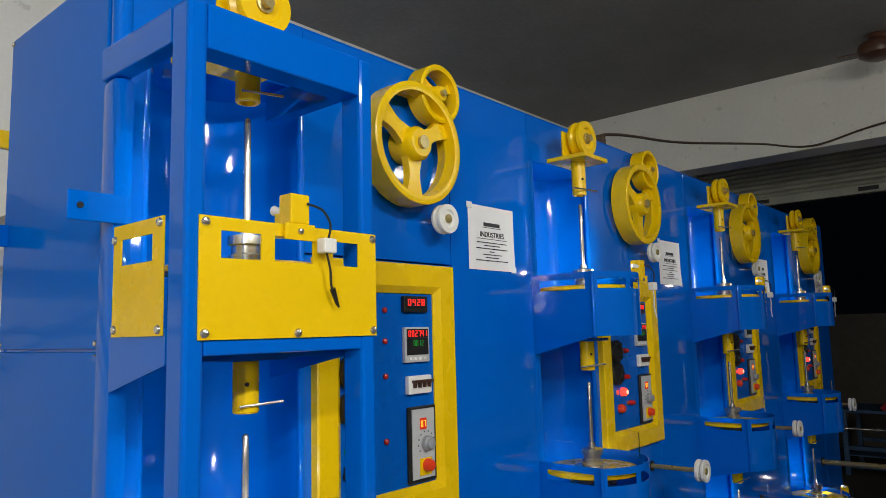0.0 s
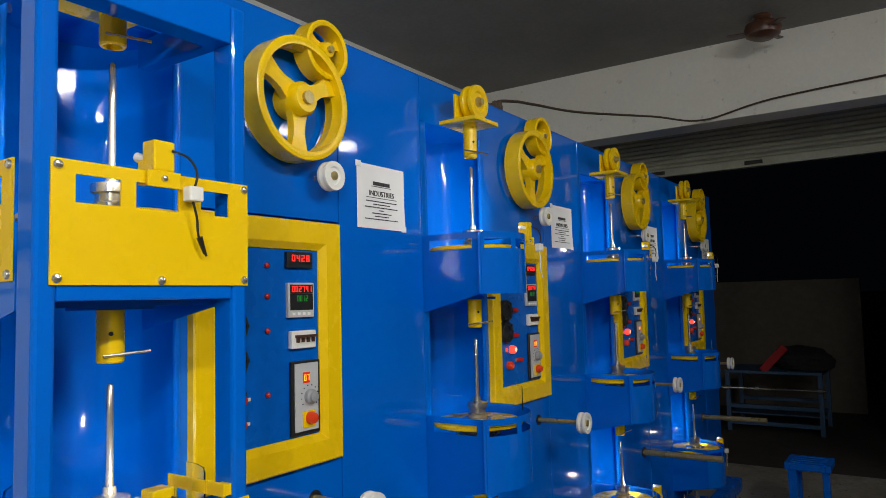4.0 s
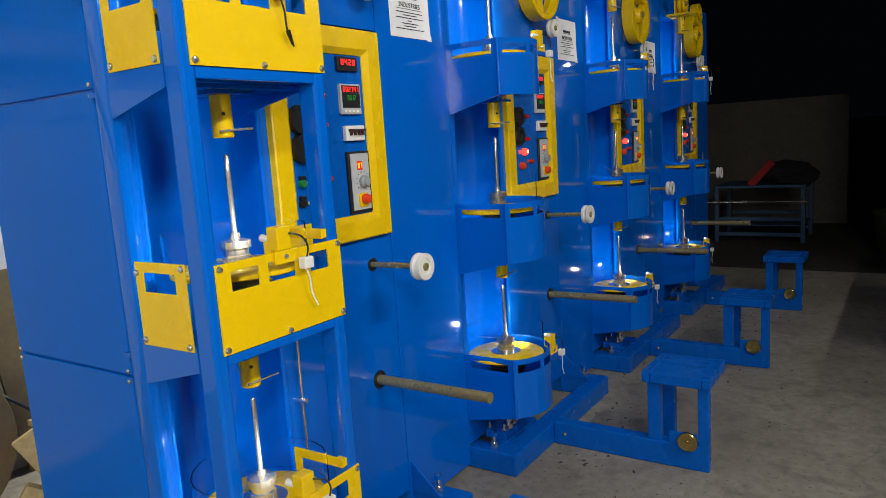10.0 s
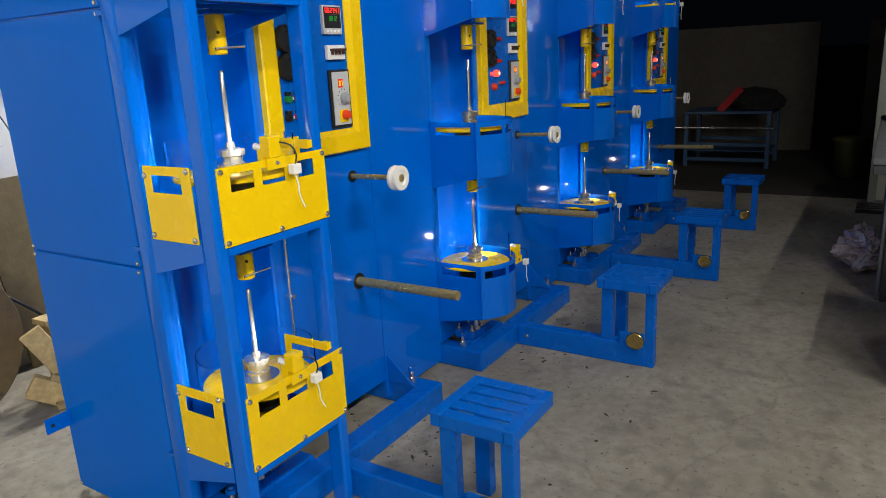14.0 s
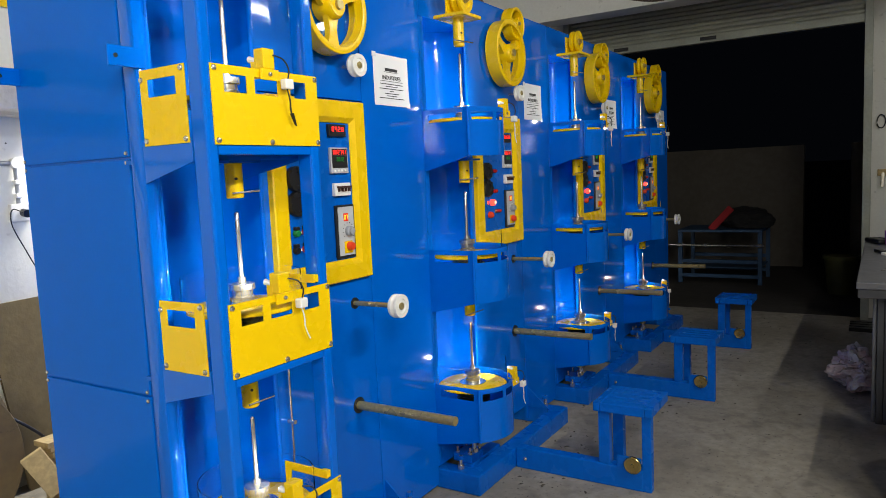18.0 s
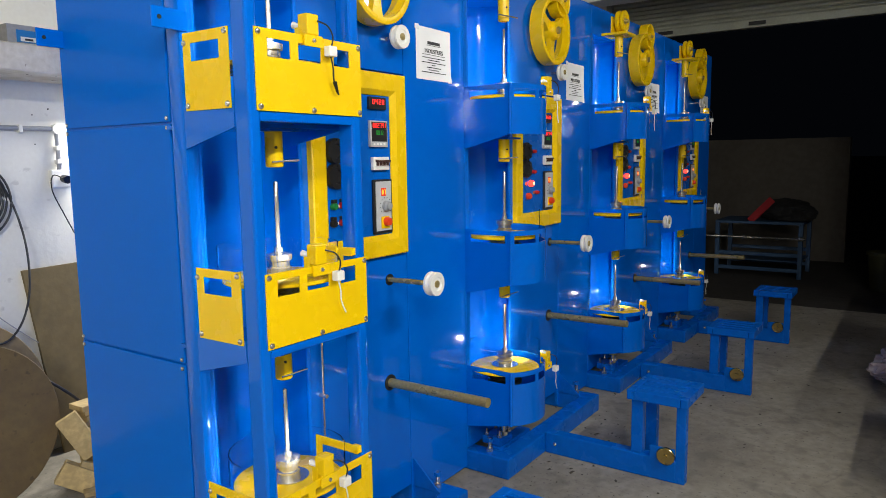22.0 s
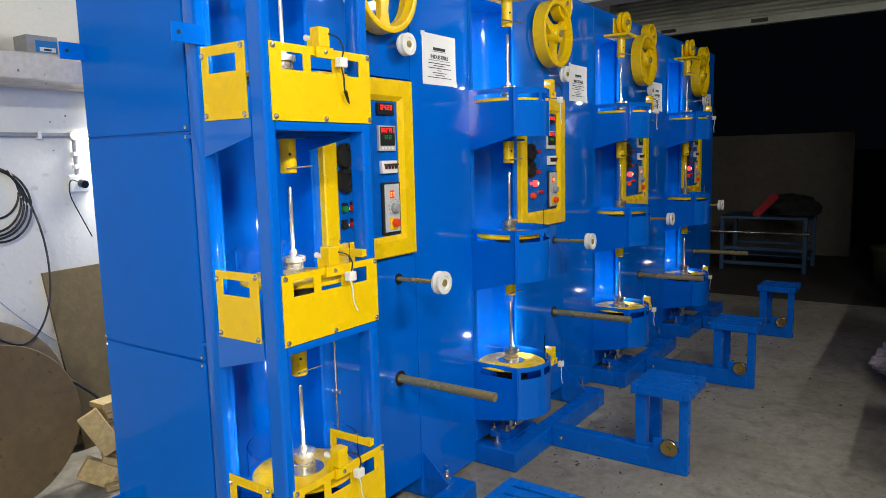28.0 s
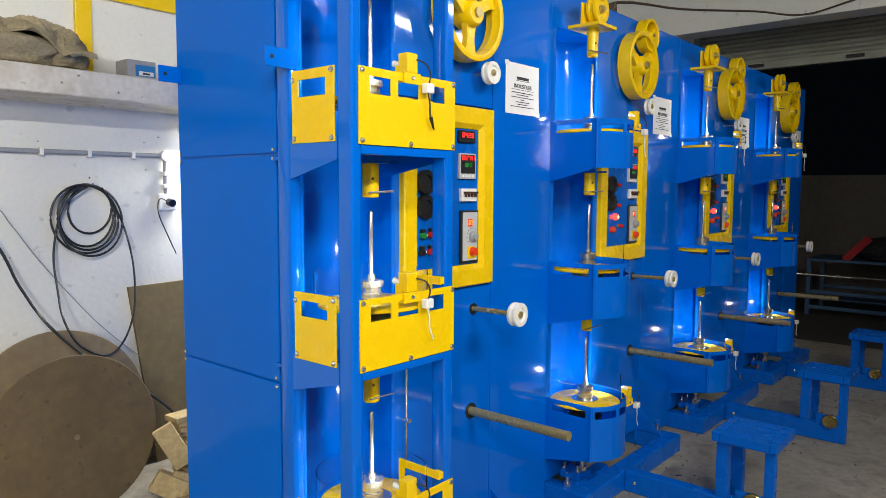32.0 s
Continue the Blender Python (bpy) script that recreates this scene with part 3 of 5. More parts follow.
def chuck(m, y, z0, z1, reach):
    """The yellow tube that holds the upper end of a bobbin, with its cross pin."""
    c = part("chuck", lathe(nb(), [(0.0, z1), (0.0235, z1), (0.0235, z0 + 0.003), (0.021, z0), (0.016, z0), (0.016, z0 + 0.03), (0, z0 + 0.03)], 28, Matrix.Translation((SPIN_X, y, 0))), YELLOW, m, "yellow painted steel tube", smooth=True)
    if z1 < 1.9:
        part("mounting_plate", box(nb(), SPIN_X - 0.055, SPIN_X + 0.055, y - 0.05, y + 0.05, z1, z1 + 0.008), BLUE_DULL, c)
    part("cross_pin", cyl(nb(), (SPIN_X - 0.075 * reach, y - 0.022, z0 + 0.014), (SPIN_X + 0.055, y - 0.036, z0 + 0.018), 0.0028, 8), STEEL, c, "thin steel pin")
    part("set_hole", cyl(nb(), (SPIN_X - 0.011, y - 0.0195, z0 + 0.052), (SPIN_X - 0.0122, y - 0.0222, z0 + 0.052), 0.004, 10), DARK, c)
    return c


def spindle(m, y, z0, z1, r, thick):
    """A turning disc with a hub and an upright steel rod."""
    d = part("turn_disc", lathe(nb(), [(0.0, z0), (r - 0.008, z0), (r, z0 - 0.005), (r, z0 - thick), (r - 0.006, z0 - thick - 0.003), (0.05, z0 - thick - 0.003), (0.05, z0 - 0.10), (0, z0 - 0.10)], 48, Matrix.Translation((SPIN_X, y, 0))), YELLOW, m, "yellow painted turning disc", smooth=True)
    g = z0 - thick - 0.004
    part("belt_pulley", lathe(nb(), [(0.0, g), (0.075, g), (0.075, g - 0.010), (0.062, g - 0.018), (0.075, g - 0.026), (0.075, g - 0.036), (0.062, g - 0.044), (0.075, g - 0.052), (0.075, g - 0.062), (0.0, g - 0.062)], 32, Matrix.Translation((SPIN_X, y, 0))),
         STEEL if z0 > 0.9 else BLACK_PLASTIC, d, "bright turned belt pulley" if z0 > 0.9 else "dark grooved belt pulley", smooth=True)
    part("clamp_plate", lathe(nb(), [(0.058, z0), (0.058, z0 + 0.003), (0, z0 + 0.003)], 28, Matrix.Translation((SPIN_X, y, 0))), STEEL, d, "bare steel washer plate", smooth=True)
    part("hub", lathe(nb(), [(0.033, z0), (0.033, z0 + 0.020), (0.028, z0 + 0.024), (0.028, z0 + 0.038), (0.035, z0 + 0.040), (0.035, z0 + 0.056), (0.012, z0 + 0.062), (0.011, z0 + 0.075), (0, z0 + 0.075)], 24, Matrix.Translation((SPIN_X, y, 0))), STEEL, d, "bright turned steel hub", smooth=True)
    part("rod", lathe(nb(), [(0.0068, z0 + 0.05), (0.0066, z1 - 0.07), (0.0062, z1 - 0.004), (0.003, z1), (0, z1)], 12, Matrix.Translation((SPIN_X, y, 0))), STEEL, d, "thin bright steel rod", smooth=True)
    return d


def sensor(m, x, y, z, lead):
    """A yellow sensor bracket with a white plug and a hanging lead."""
    s = part("sensor_bracket", box(nb(), x - 0.020, x + 0.020, y - 0.004, y + 0.030, z, z + 0.052, 0.003), YELLOW, m, "yellow bent sensor bracket")
    bx("tongue", (x - 0.032, x + 0.030, y - 0.006, y - 0.001, z - 0.028, z), YELLOW, s, bev=0.001)
    screw(x - 0.002, y - 0.006, z - 0.013, "y", s, 0.006)
    p = bx("plug", (x + 0.034, x + 0.062, y - 0.026, y - 0.004, z - 0.048, z - 0.022), WHITE_PLASTIC, m, "white plastic wire plug", bev=0.003)
    top = smooth_curve([(x + 0.012, y - 0.006, z + 0.036), (x + 0.036, y - 0.018, z + 0.026), (x + 0.052, y - 0.020, z + 0.002), (x + 0.050, y - 0.016, z - 0.024)], 6)
    part("lead", tube_path(nb(), top, 0.0022, 6), CABLE, p, "thin dark lead")
    low = smooth_curve([(x + 0.046, y - 0.016, z - 0.046), (x + 0.056, y - 0.014, z - 0.075), (x + 0.062, y - 0.010, z - 0.105), (x + 0.080, y - 0.008, z - 0.140)], 6)
    part("lead", tube_path(nb(), low, 0.0022, 6), lead, p, "thin hanging lead")
    if lead is CABLE:
        part("lead_end", cyl(nb(), (x + 0.064, y - 0.010, z - 0.108), (x + 0.077, y - 0.008, z - 0.136), 0.0055, 10, 0.003), BLACK_PLASTIC, p)
    return s


def sensor_lamp(s, m, x, y, z, aim, watts=6.5):
    """A small white lamp behind a sensor, aimed at the disc, with the light that it gives."""
    d = Vector(aim).normalized()
    p = Vector((x, y, z))
    part("sensor_lamp", cyl(nb(), p - d * 0.020, p, 0.006, 14, 0.009), WHITE_PLASTIC, s, "small white sensor lamp", smooth=True)
    lens = nb()
    bmesh.ops.create_icosphere(lens, subdivisions=2, radius=0.0035, matrix=Matrix.Translation(p + d * 0.002))
    part("lens", lens, LED_WHITE, s, "glowing lens", smooth=True)
    bx("lamp_tab", (x - 0.006, x + 0.006, y - 0.030, y - 0.010, z - 0.050, z - 0.008), YELLOW, s)
    lamp = bpy.data.lights.new("sensor_light", "SPOT")
    lamp.energy, lamp.color, lamp.spot_size, lamp.spot_blend, lamp.shadow_soft_size = watts, (1.0, 0.985, 0.92), radians(130), 0.9, 0.007
    o = new("sensor_light", lamp)
    o.parent = m
    o.matrix_local = Matrix.Translation(p + d * 0.016) @ d.to_track_quat("-Z", "Y").to_matrix().to_4x4()


def guard_plate(m, kind, z0, z1, slots):
    """A yellow guard plate of the first machine, on its front or its side, with slots and screws."""
    b = nb()
    if kind == "front":
        slotted_plate(b, 0.100, 0.464, z0, z1, slots, lambda u, z, k: (u, -0.309 if k == 0 else -0.306, z))
        p = part("front_guard", b, YELLOW, m, "yellow sheet guard with slots")
        for u, z in ((0.110, z0 + 0.010), (0.282, z0 + 0.008), (0.455, z0 + 0.010), (0.110, z1 - 0.010), (0.455, z1 - 0.010)):
            screw(u, -0.309, z, "y", p)
    else:
        slotted_plate(b, -0.246, -0.078, z0, z1, slots, lambda u, z, k: (0.076 if k == 0 else 0.079, u, z))
        p = part("side_guard", b, YELLOW, m, "yellow sheet guard with a slot")
        for u, z in ((-0.236, z0 + 0.010), (-0.088, z0 + 0.012), (-0.236, z1 - 0.010), (-0.084, z1 - 0.024)):
            screw(0.076, u, z, "x", p)
    return p


def arc_outline(y_c, r, x_l, grow=0.0):
    """Plan of a round housing: flat on one side, round in front, straight back to the cabinet."""
    r = r + grow
    x_l = x_l - grow
    a0 = math.pi + math.acos(min(1.0, (SPIN_X - x_l) / r))
    pts = [(x_l, 0.0)]
    for i in range(23):
        a = a0 + (2 * math.pi - a0) * i / 22
        pts.append((SPIN_X + r * math.cos(a), y_c + r * math.sin(a)))
    pts.append((SPIN_X + r, 0.0))
    return pts


def round_housing(m, y_c, z0, z1, z_wall):
    """A blue sheet housing round a turning disc, with slots below its top edge and a sloping side bracket."""
    pts = arc_outline(y_c, 0.186, 0.146)
    lens = [0.0]
    for a, b in zip(pts, pts[1:]):
        lens.append(lens[-1] + math.dist(a, b))
    whole = lens[-1]

    def at(u, off):
        i = max(k for k in range(len(lens) - 1) if lens[k] <= u + 1e-9)
        f = (u - lens[i]) / (lens[i + 1] - lens[i])
        a, b = Vector(pts[i]), Vector(pts[i + 1])
        d = (b - a).normalized()
        p = a.lerp(b, f) + Vector((-d.y, d.x)) * (off * 0.003)
        return p

    def put(u, z, k):
        p = at(min(u, whole), k)
        return (p.x, p.y, z)

    zs0, zs1 = z1 - 0.052, z1 - 0.020
    slots = [(lens[1] * 0.12, lens[1] * 0.88, zs0, zs1), (lens[1] + 0.016, lens[1] + 0.120, zs0, zs1), (lens[1] + 0.142, lens[1] + 0.235, zs0, zs1), (lens[1] + 0.260, lens[1] + 0.330, zs0, zs1)]
    b = nb()
    us = sorted({*lens, *[s[0] for s in slots], *[s[1] for s in slots]})
    zs = [z0, zs0, zs1, z1]
    verts = {}

    def v(i, j, k):
        if (i, j, k) not in verts:
            verts[i, j, k] = b.verts.new(put(us[i], zs[j], k))
        return verts[i, j, k]

    def solid(i, j):
        if not (0 <= i < len(us) - 1 and 0 <= j < 3):
            return False
        return not (j == 1 and any(s[0] - 1e-6 <= us[i] and us[i + 1] <= s[1] + 1e-6 for s in slots))

    for i in range(len(us) - 1):
        for j in range(3):
            if not solid(i, j):
                continue
            b.faces.new((v(i, j, 0), v(i + 1, j, 0), v(i + 1, j + 1, 0), v(i, j + 1, 0)))
            b.faces.new((v(i, j, 1), v(i, j + 1, 1), v(i + 1, j + 1, 1), v(i + 1, j, 1)))
            for (p, q, di, dj) in (((i, j), (i + 1, j), 0, -1), ((i + 1, j), (i + 1, j + 1), 1, 0), ((i + 1, j + 1), (i, j + 1), 0, 1), ((i, j + 1), (i, j), -1, 0)):
                if not solid(i + di, j + dj):
                    b.faces.new((v(*p, 0), v(*p, 1), v(*q, 1), v(*q, 0)))
    h = part("round_housing", b, BLUE, m, "blue sheet steel housing with slots", smooth=True)
    part("housing_floor", prism(nb(), arc_outline(y_c, 0.183, 0.149), z0, z0 + 0.012), BLUE, h)
    part("side_bracket", gusset(nb(), 0.146, 0.150, 0.0, -0.215, z0 + 0.001, z_wall, z0), BLUE, h)
    part("corner_edge", cyl(nb(), (pts[1][0], pts[1][1], z0), (pts[1][0], pts[1][1], z1), 0.0065, 12), BLUE, h, "", True)
    return h


def cabinet(m, first):
    """The sheet steel cabinet: skins, rounded recess behind the spindles, seams."""
    xl = 0.107 if first else 0.146
    xr = PITCH + 0.144
    rl, rr = (0.165, 0.535) if first else (0.170, 0.535)
    body = part("cabinet", box(nb(), xl + 0.004, xr - 0.004, 0.30, 0.55, 0.10, TOP - 0.002), BLUE, m, "glossy blue sheet steel cabinet body")
    bx("top_sheet", (xl, xr - 0.002, 0.0, 0.552, TOP - 0.004, TOP), BLUE, body)
    # front skins, with fine gaps between the sheets
    bx("front_sheet", (1.056, xr - 0.001, 0.0, 0.02, 0.02, TOP - 0.004), BLUE, body, bev=0.002)
    bx("front_sheet", (rr, 1.052, 0.0, 0.02, 1.664, TOP - 0.004), BLUE, body, bev=0.002)
    bx("front_sheet", (rr, 1.052, 0.0, 0.02, 0.10, 1.660), BLUE, body, bev=0.002)
    bx("lintel_sheet", (xl, rr, 0.0, 0.02, 2.040, TOP - 0.004), BLUE, body, bev=0.002)
    bx("front_stile", (xl, rl, 0.0, 0.02, 0.10, 2.040), BLUE, body, bev=0.004)
    bx("sill_sheet", (rl, rr, 0.0, 0.02, 0.10, 0.20), BLUE, body)
    # curved back of the recess
    b = nb()
    n = 20
    cx, hw = (rl + rr) / 2, (rr - rl) / 2
    for z in (0.20, 2.040):
        for i in range(n + 1):
            a = math.pi * i / n
            b.verts.new((cx - hw * math.cos(a), 0.02 + 0.20 * math.sin(a) ** 0.8, z))
    b.verts.ensure_lookup_table()
    for i in range(n):
        b.faces.new((b.verts[i], b.verts[i + 1], b.verts[n + 2 + i], b.verts[n + 1 + i]))
    part("recess_back", b, BLUE_RECESS, body, "curved blue sheet behind the spindles", smooth=True)
    for x in (rl + 0.001, rr - 0.001):
        part("recess_edge", cyl(nb(), (x, 0.008, 0.20), (x, 0.008, 2.040), 0.0095, 12), BLUE, body, "rounded sheet edge", smooth=True)
    bx("recess_top", (rl, rr, 0.02, 0.24, 2.040, 2.046), BLUE, body)
    bx("recess_floor", (rl, rr, 0.02, 0.24, 0.194, 0.200), BLUE, body)
    for x in (0.215, 0.255):
        part("bolt", cyl(nb(), (x, 0.10, 2.040), (x, 0.10, 2.026), 0.010, 6), STEEL, body)
    bx("end_sheet", (xr - 0.004, xr - 0.001, 0.022, 0.30, 0.10, TOP - 0.004), BLUE, body)
    if first:
        for z0, z1 in ((0.02, 0.814), (0.819, 1.458), (1.463, TOP - 0.004)):
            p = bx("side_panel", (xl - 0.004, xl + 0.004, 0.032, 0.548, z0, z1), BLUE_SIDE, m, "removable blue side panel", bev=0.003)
            for y in (0.042, 0.538):
                for z in (z0 + 0.010, z1 - 0.010):
                    screw(xl - 0.004, y, z, "x", p, 0.006)
        bx("side_backing", (xl + 0.005, xl + 0.010, 0.030, 0.300, 0.10, TOP - 0.006), BLUE, body)
        part("corner_post", cyl(nb(), (xl + 0.014, 0.012, 0.02), (xl + 0.014, 0.012, TOP - 0.004), 0.019, 16), BLUE, m, "rounded blue corner post", smooth=True)
        bx("back_post", (xl + 0.002, xl + 0.02, 0.53, 0.553, 0.02, TOP - 0.004), BLUE, m)
        for x, w, y, z in ((0.003, 0.100, -0.065, 1.702), (0.026, 0.077, 0.52, 1.720), (0.024, 0.079, 0.53, 0.268)):
            t = bx("hinge_tab", (x, x + w, y - 0.003, y + 0.003, z - 0.025, z + 0.025), BLUE, m, "blue lug with a bolt hole", bev=0.002)
            part("bolt_hole", cyl(nb(), (x + 0.020, y - 0.0035, z), (x + 0.020, y - 0.0055, z), 0.0055, 10), DARK, t)
    return body


def base_and_seat(m):
    """The floor frame with its jacking bolts, and the slatted seat on a swing arm."""
    bx("base_bar", (0.150, 1.150, -0.200, -0.122, 0.0, 0.090), BLUE_DULL, m, "blue painted channel on the floor", bev=0.006)
    for x0, x1 in ((0.150, 0.228), (1.072, 1.150)):
        bx("base_cross_bar", (x0 + 0.001, x1 - 0.001, -0.150, 0.30, 0.001, 0.089), BLUE_DULL, m, bev=0.005)
    b = nb()
    pts = [(-0.121, 0.090), (0.0, 0.090), (0.0, 0.20)]
    for x in (1.066, 1.074):
        for y, z in pts:
            b.verts.new((x, y, z))
    b.verts.ensure_lookup_table()
    V = b.verts
    for f in ((0, 1, 2), (5, 4, 3), (0, 3, 4, 1), (1, 4, 5, 2), (2, 5, 3, 0)):
        b.faces.new([V[i] for i in f])
    part("base_gusset", b, BLUE_DULL, m)
    for x, y in ((1.108, -0.085), (0.192, -0.085)):
        j = part("jacking_bolt", cyl(nb(), (x, y, 0.089), (x, y, 0.150), 0.008, 10), STEEL, m, "steel levelling bolt")
        part("nut", cyl(nb(), (x, y, 0.090), (x, y, 0.106), 0.016, 6), STEEL, j)
        part("nut", cyl(nb(), (x, y, 0.135), (x, y, 0.149), 0.016, 6), BLUE_DULL, j)
    b = part("bearing_block", box(nb(), 0.235, 0.345, -0.115, -0.02, 0.10, 0.135, 0.004), BLUE_DULL, m, "blue bearing block under the lowest disc")
    part("drive_shaft", cyl(nb(), (SPIN_X, -0.10, 0.11), (SPIN_X, -0.10, 0.25), 0.011, 14), STEEL, b, "dull metal shaft")
    part("collar", cyl(nb(), (SPIN_X, -0.10, 0.186), (SPIN_X, -0.10, 0.204), 0.022, 16), BRASSY, b)
    part("nut", cyl(nb(), (SPIN_X, -0.10, 0.136), (SPIN_X, -0.10, 0.152), 0.019, 6), STEEL, b)
    for x, y, z in ((0.250, -0.100, 0.135), (0.330, -0.100, 0.135), (0.250, -0.035, 0.135), (0.330, -0.035, 0.135)):
        c = part("bearing_bolt", cyl(nb(), (x, y, z), (x, y, z + 0.030), 0.005, 8), STEEL, b)
        part("nut", cyl(nb(), (x, y, z + 0.001), (x, y, z + 0.010), 0.010, 6), STEEL, c)
    bx("cross_plate", (0.228, 0.50, -0.120, -0.060, 0.078, 0.100), BLUE_DULL, m, bev=0.003)
    # swing arm and seat
    arm = bx("seat_arm", (0.497, 0.555, -0.800, -0.201, 0.0, 0.098), BLUE_DULL, m, "blue box-section arm on the floor", bev=0.006)
    screw(0.497, -0.250, 0.050, "x", arm, 0.009)
    bx("knob_plate", (0.491, 0.497, -0.795, -0.690, 0.095, 0.150), BLUE_DULL, arm, bev=0.002)
    part("knob", lathe(nb(), [(0.036, 0.0), (0.038, 0.003), (0.038, 0.012), (0.034, 0.016), (0.018, 0.013), (0.008, 0.014), (0.006, 0.018), (0, 0.018)], 32, Matrix.Translation((0.491, -0.760, 0.118)) @ Matrix.Rotation(radians(-90), 4, "Y")), BRASS, arm, "round polished brass knob", smooth=True)
    for x0, x1, y0, y1, z0 in ((0.500, 0.540, -0.655, -0.605, 0.098), (0.500, 0.540, -0.835, -0.795, 0.0), (0.690, 0.730, -0.655, -0.605, 0.0)):
        bx("seat_leg", (x0, x1, y0, y1, z0, 0.344), BLUE_DULL, m, "square blue steel leg", bev=0.004)
    for y0, y1 in ((-0.845, -0.815), (-0.620, -0.590)):
        bx("seat_rail", (0.480, 0.738, y0, y1, 0.334, 0.370), BLUE_DULL, m, bev=0.004)
    for x0, x1 in ((0.480, 0.512), (0.706, 0.738)):
        bx("seat_rail", (x0, x1, -0.814, -0.621, 0.334, 0.369), BLUE_DULL, m, bev=0.004)
    for y0, y1 in ((-0.845, -0.811), (-0.624, -0.590)):
        bx("seat_edge", (0.479, 0.739, y0, y1, 0.366, 0.376), BLUE_DULL, m, "worn blue steel edge bar", bev=0.003)
    for i in range(5):
        x0 = 0.479 + i * 0.0548
        bx("seat_slat", (x0, x0 + 0.041, -0.8105, -0.6245, 0.3665, 0.3755), BLUE_DULL, m, "worn blue steel slat", bev=0.002)


def machine(k):
    first = k == 0
    m = thing("winding_machine", "blue sheet steel winding machine with square yellow guards" if first else
              "glossy blue sheet steel winding machine with round housings and yellow wheels", "machine", "row of winding machines", (k * PITCH, 0, 0))
    cabinet(m, first)
    control_panel(m, first)
    y = -0.150 if first else -0.107
    ring_wheel("flywheel", 0.848, -0.018, 1.962, 0.160, 0.062, 3, m)
    ring_wheel("idler_wheel", 0.945, -0.018, 2.118, 0.080, 0.052, 3, m, 0.024, 0.015)
    # top pulley on its bracket
    tb = bx("pulley_bracket", (0.212, 0.366, y - 0.070, y + 0.075, 2.030, 2.044), YELLOW, m, "yellow bracket plate on top of the spindle", bev=0.002) if not first else bx("pulley_bracket", (0.200, 0.385, -0.242, -0.02, 2.008, 2.020), YELLOW, m, bev=0.002)
    bx("upright", (0.235, 0.345, y + 0.022, y + 0.030, 2.020 if first else 2.044, 2.135), YELLOW, tb, bev=0.002)
    part("axle", cyl(nb(), (0.305, y + 0.022, 2.112), (0.305, y - 0.045, 2.112), 0.012, 14), BRASSY, tb)
    pulley("top_pulley", 0.305, y + 0.012, 2.112, 0.060, 0.045, YELLOW, m, "yellow grooved pulley")
    pulley("guide_pulley", 0.960, -0.046, 1.777, 0.040, 0.030, WHITE_PLASTIC, m, "white nylon pulley")
    part("stud", cyl(nb(), (0.960, 0.0, 1.777), (0.960, -0.048, 1.777), 0.007, 10), STEEL, m)
    # traverse rods
    d = part("traverse_rod", cyl(nb(), (0.945, 0.02, 0.926), (0.927, -0.197, 0.932), 0.0095, 14), BRASSY, m, "dull steel traverse rod")
    part("rod_bush", cyl(nb(), (0.945, 0.0, 0.926), (0.9448, -0.004, 0.926), 0.021, 18), BLACK_PLASTIC, d)
    pulley("traverse_pulley", 0.927, -0.194, 0.932, 0.042, 0.034, WHITE_PLASTIC, d, "white nylon pulley")
    w = part("winding_rod", cyl(nb(), (0.935, 0.02, 0.543), (0.920, -0.430, 0.550), 0.0165, 18), BRASSY, m, "long dull steel winding rod")
    part("rod_bush", cyl(nb(), (0.935, 0.0, 0.543), (0.9348, -0.004, 0.543), 0.030, 18), BLACK_PLASTIC, w)
    # spindles and their chucks
    for z0, z1 in ((0.474 if first else 0.459, 0.730), (1.052 if first else 1.038, 1.305), (1.606 if first else 1.612, 1.888)):
        spindle(m, y, z0, z1, 0.150, 0.010 if z0 < 0.9 else 0.013)
    for z0 in (0.474, 1.052):
        b = nb()
        n = 16
        for z in (z0 + 0.004, z0 + 0.085):
            for i in range(n + 1):
                a = radians(-42 + 250 * i / n)
                for r in (0.158, 0.161):
                    b.verts.new((SPIN_X + r * math.cos(a), y + r * math.sin(a), z))
        b.verts.ensure_lookup_table()
        V, q = b.verts, 2 * (n + 1)
        for i in range(n):
            j = 2 * i
            for f in ((j, j + 2, q + j + 2, q + j), (j + 1, q + j + 1, q + j + 3, j + 3), (q + j, q + j + 2, q + j + 3, q + j + 1), (j, j + 1, j + 3, j + 2)):
                b.faces.new([V[k_] for k_ in f])
        for j in (0, 2 * n):
            b.faces.new([V[k_] for k_ in (j, q + j, q + j + 1, j + 1)])
        sh = part("clear_shield", b, ACRYLIC, m, "clear acrylic shield round the disc", smooth=True)
        sh.visible_shadow = False
    for z0, z1 in ((1.918, 2.008 if first else 2.030), (1.342, 1.436), (0.760, 0.842)):
        chuck(m, y, z0, z1, 0.35 if first else 1.0)
    if first:
        for x, yy in ((0.079, -0.305), (0.431, -0.305)):
            bx("post", (x, x + 0.034, yy, yy + 0.054, 0.0, 2.006), BLUE, m, "square blue steel post", bev=0.007)
        bx("top_rail", (0.113, 0.431, -0.305, -0.251, 1.930, 2.005), BLUE, m, bev=0.003)
        bx("top_rail", (0.080, 0.112, -0.251, 0.0, 1.945, 2.005), BLUE, m, bev=0.003)
        bx("top_rail", (0.432, 0.464, -0.251, 0.0, 1.945, 2.005), BLUE, m, bev=0.003)
        part("wall_stile", box(nb(), 0.079, 0.118, -0.062, -0.001, 0.0, 1.945, 0.015), BLUE, m, "rounded blue corner stile", smooth=True)
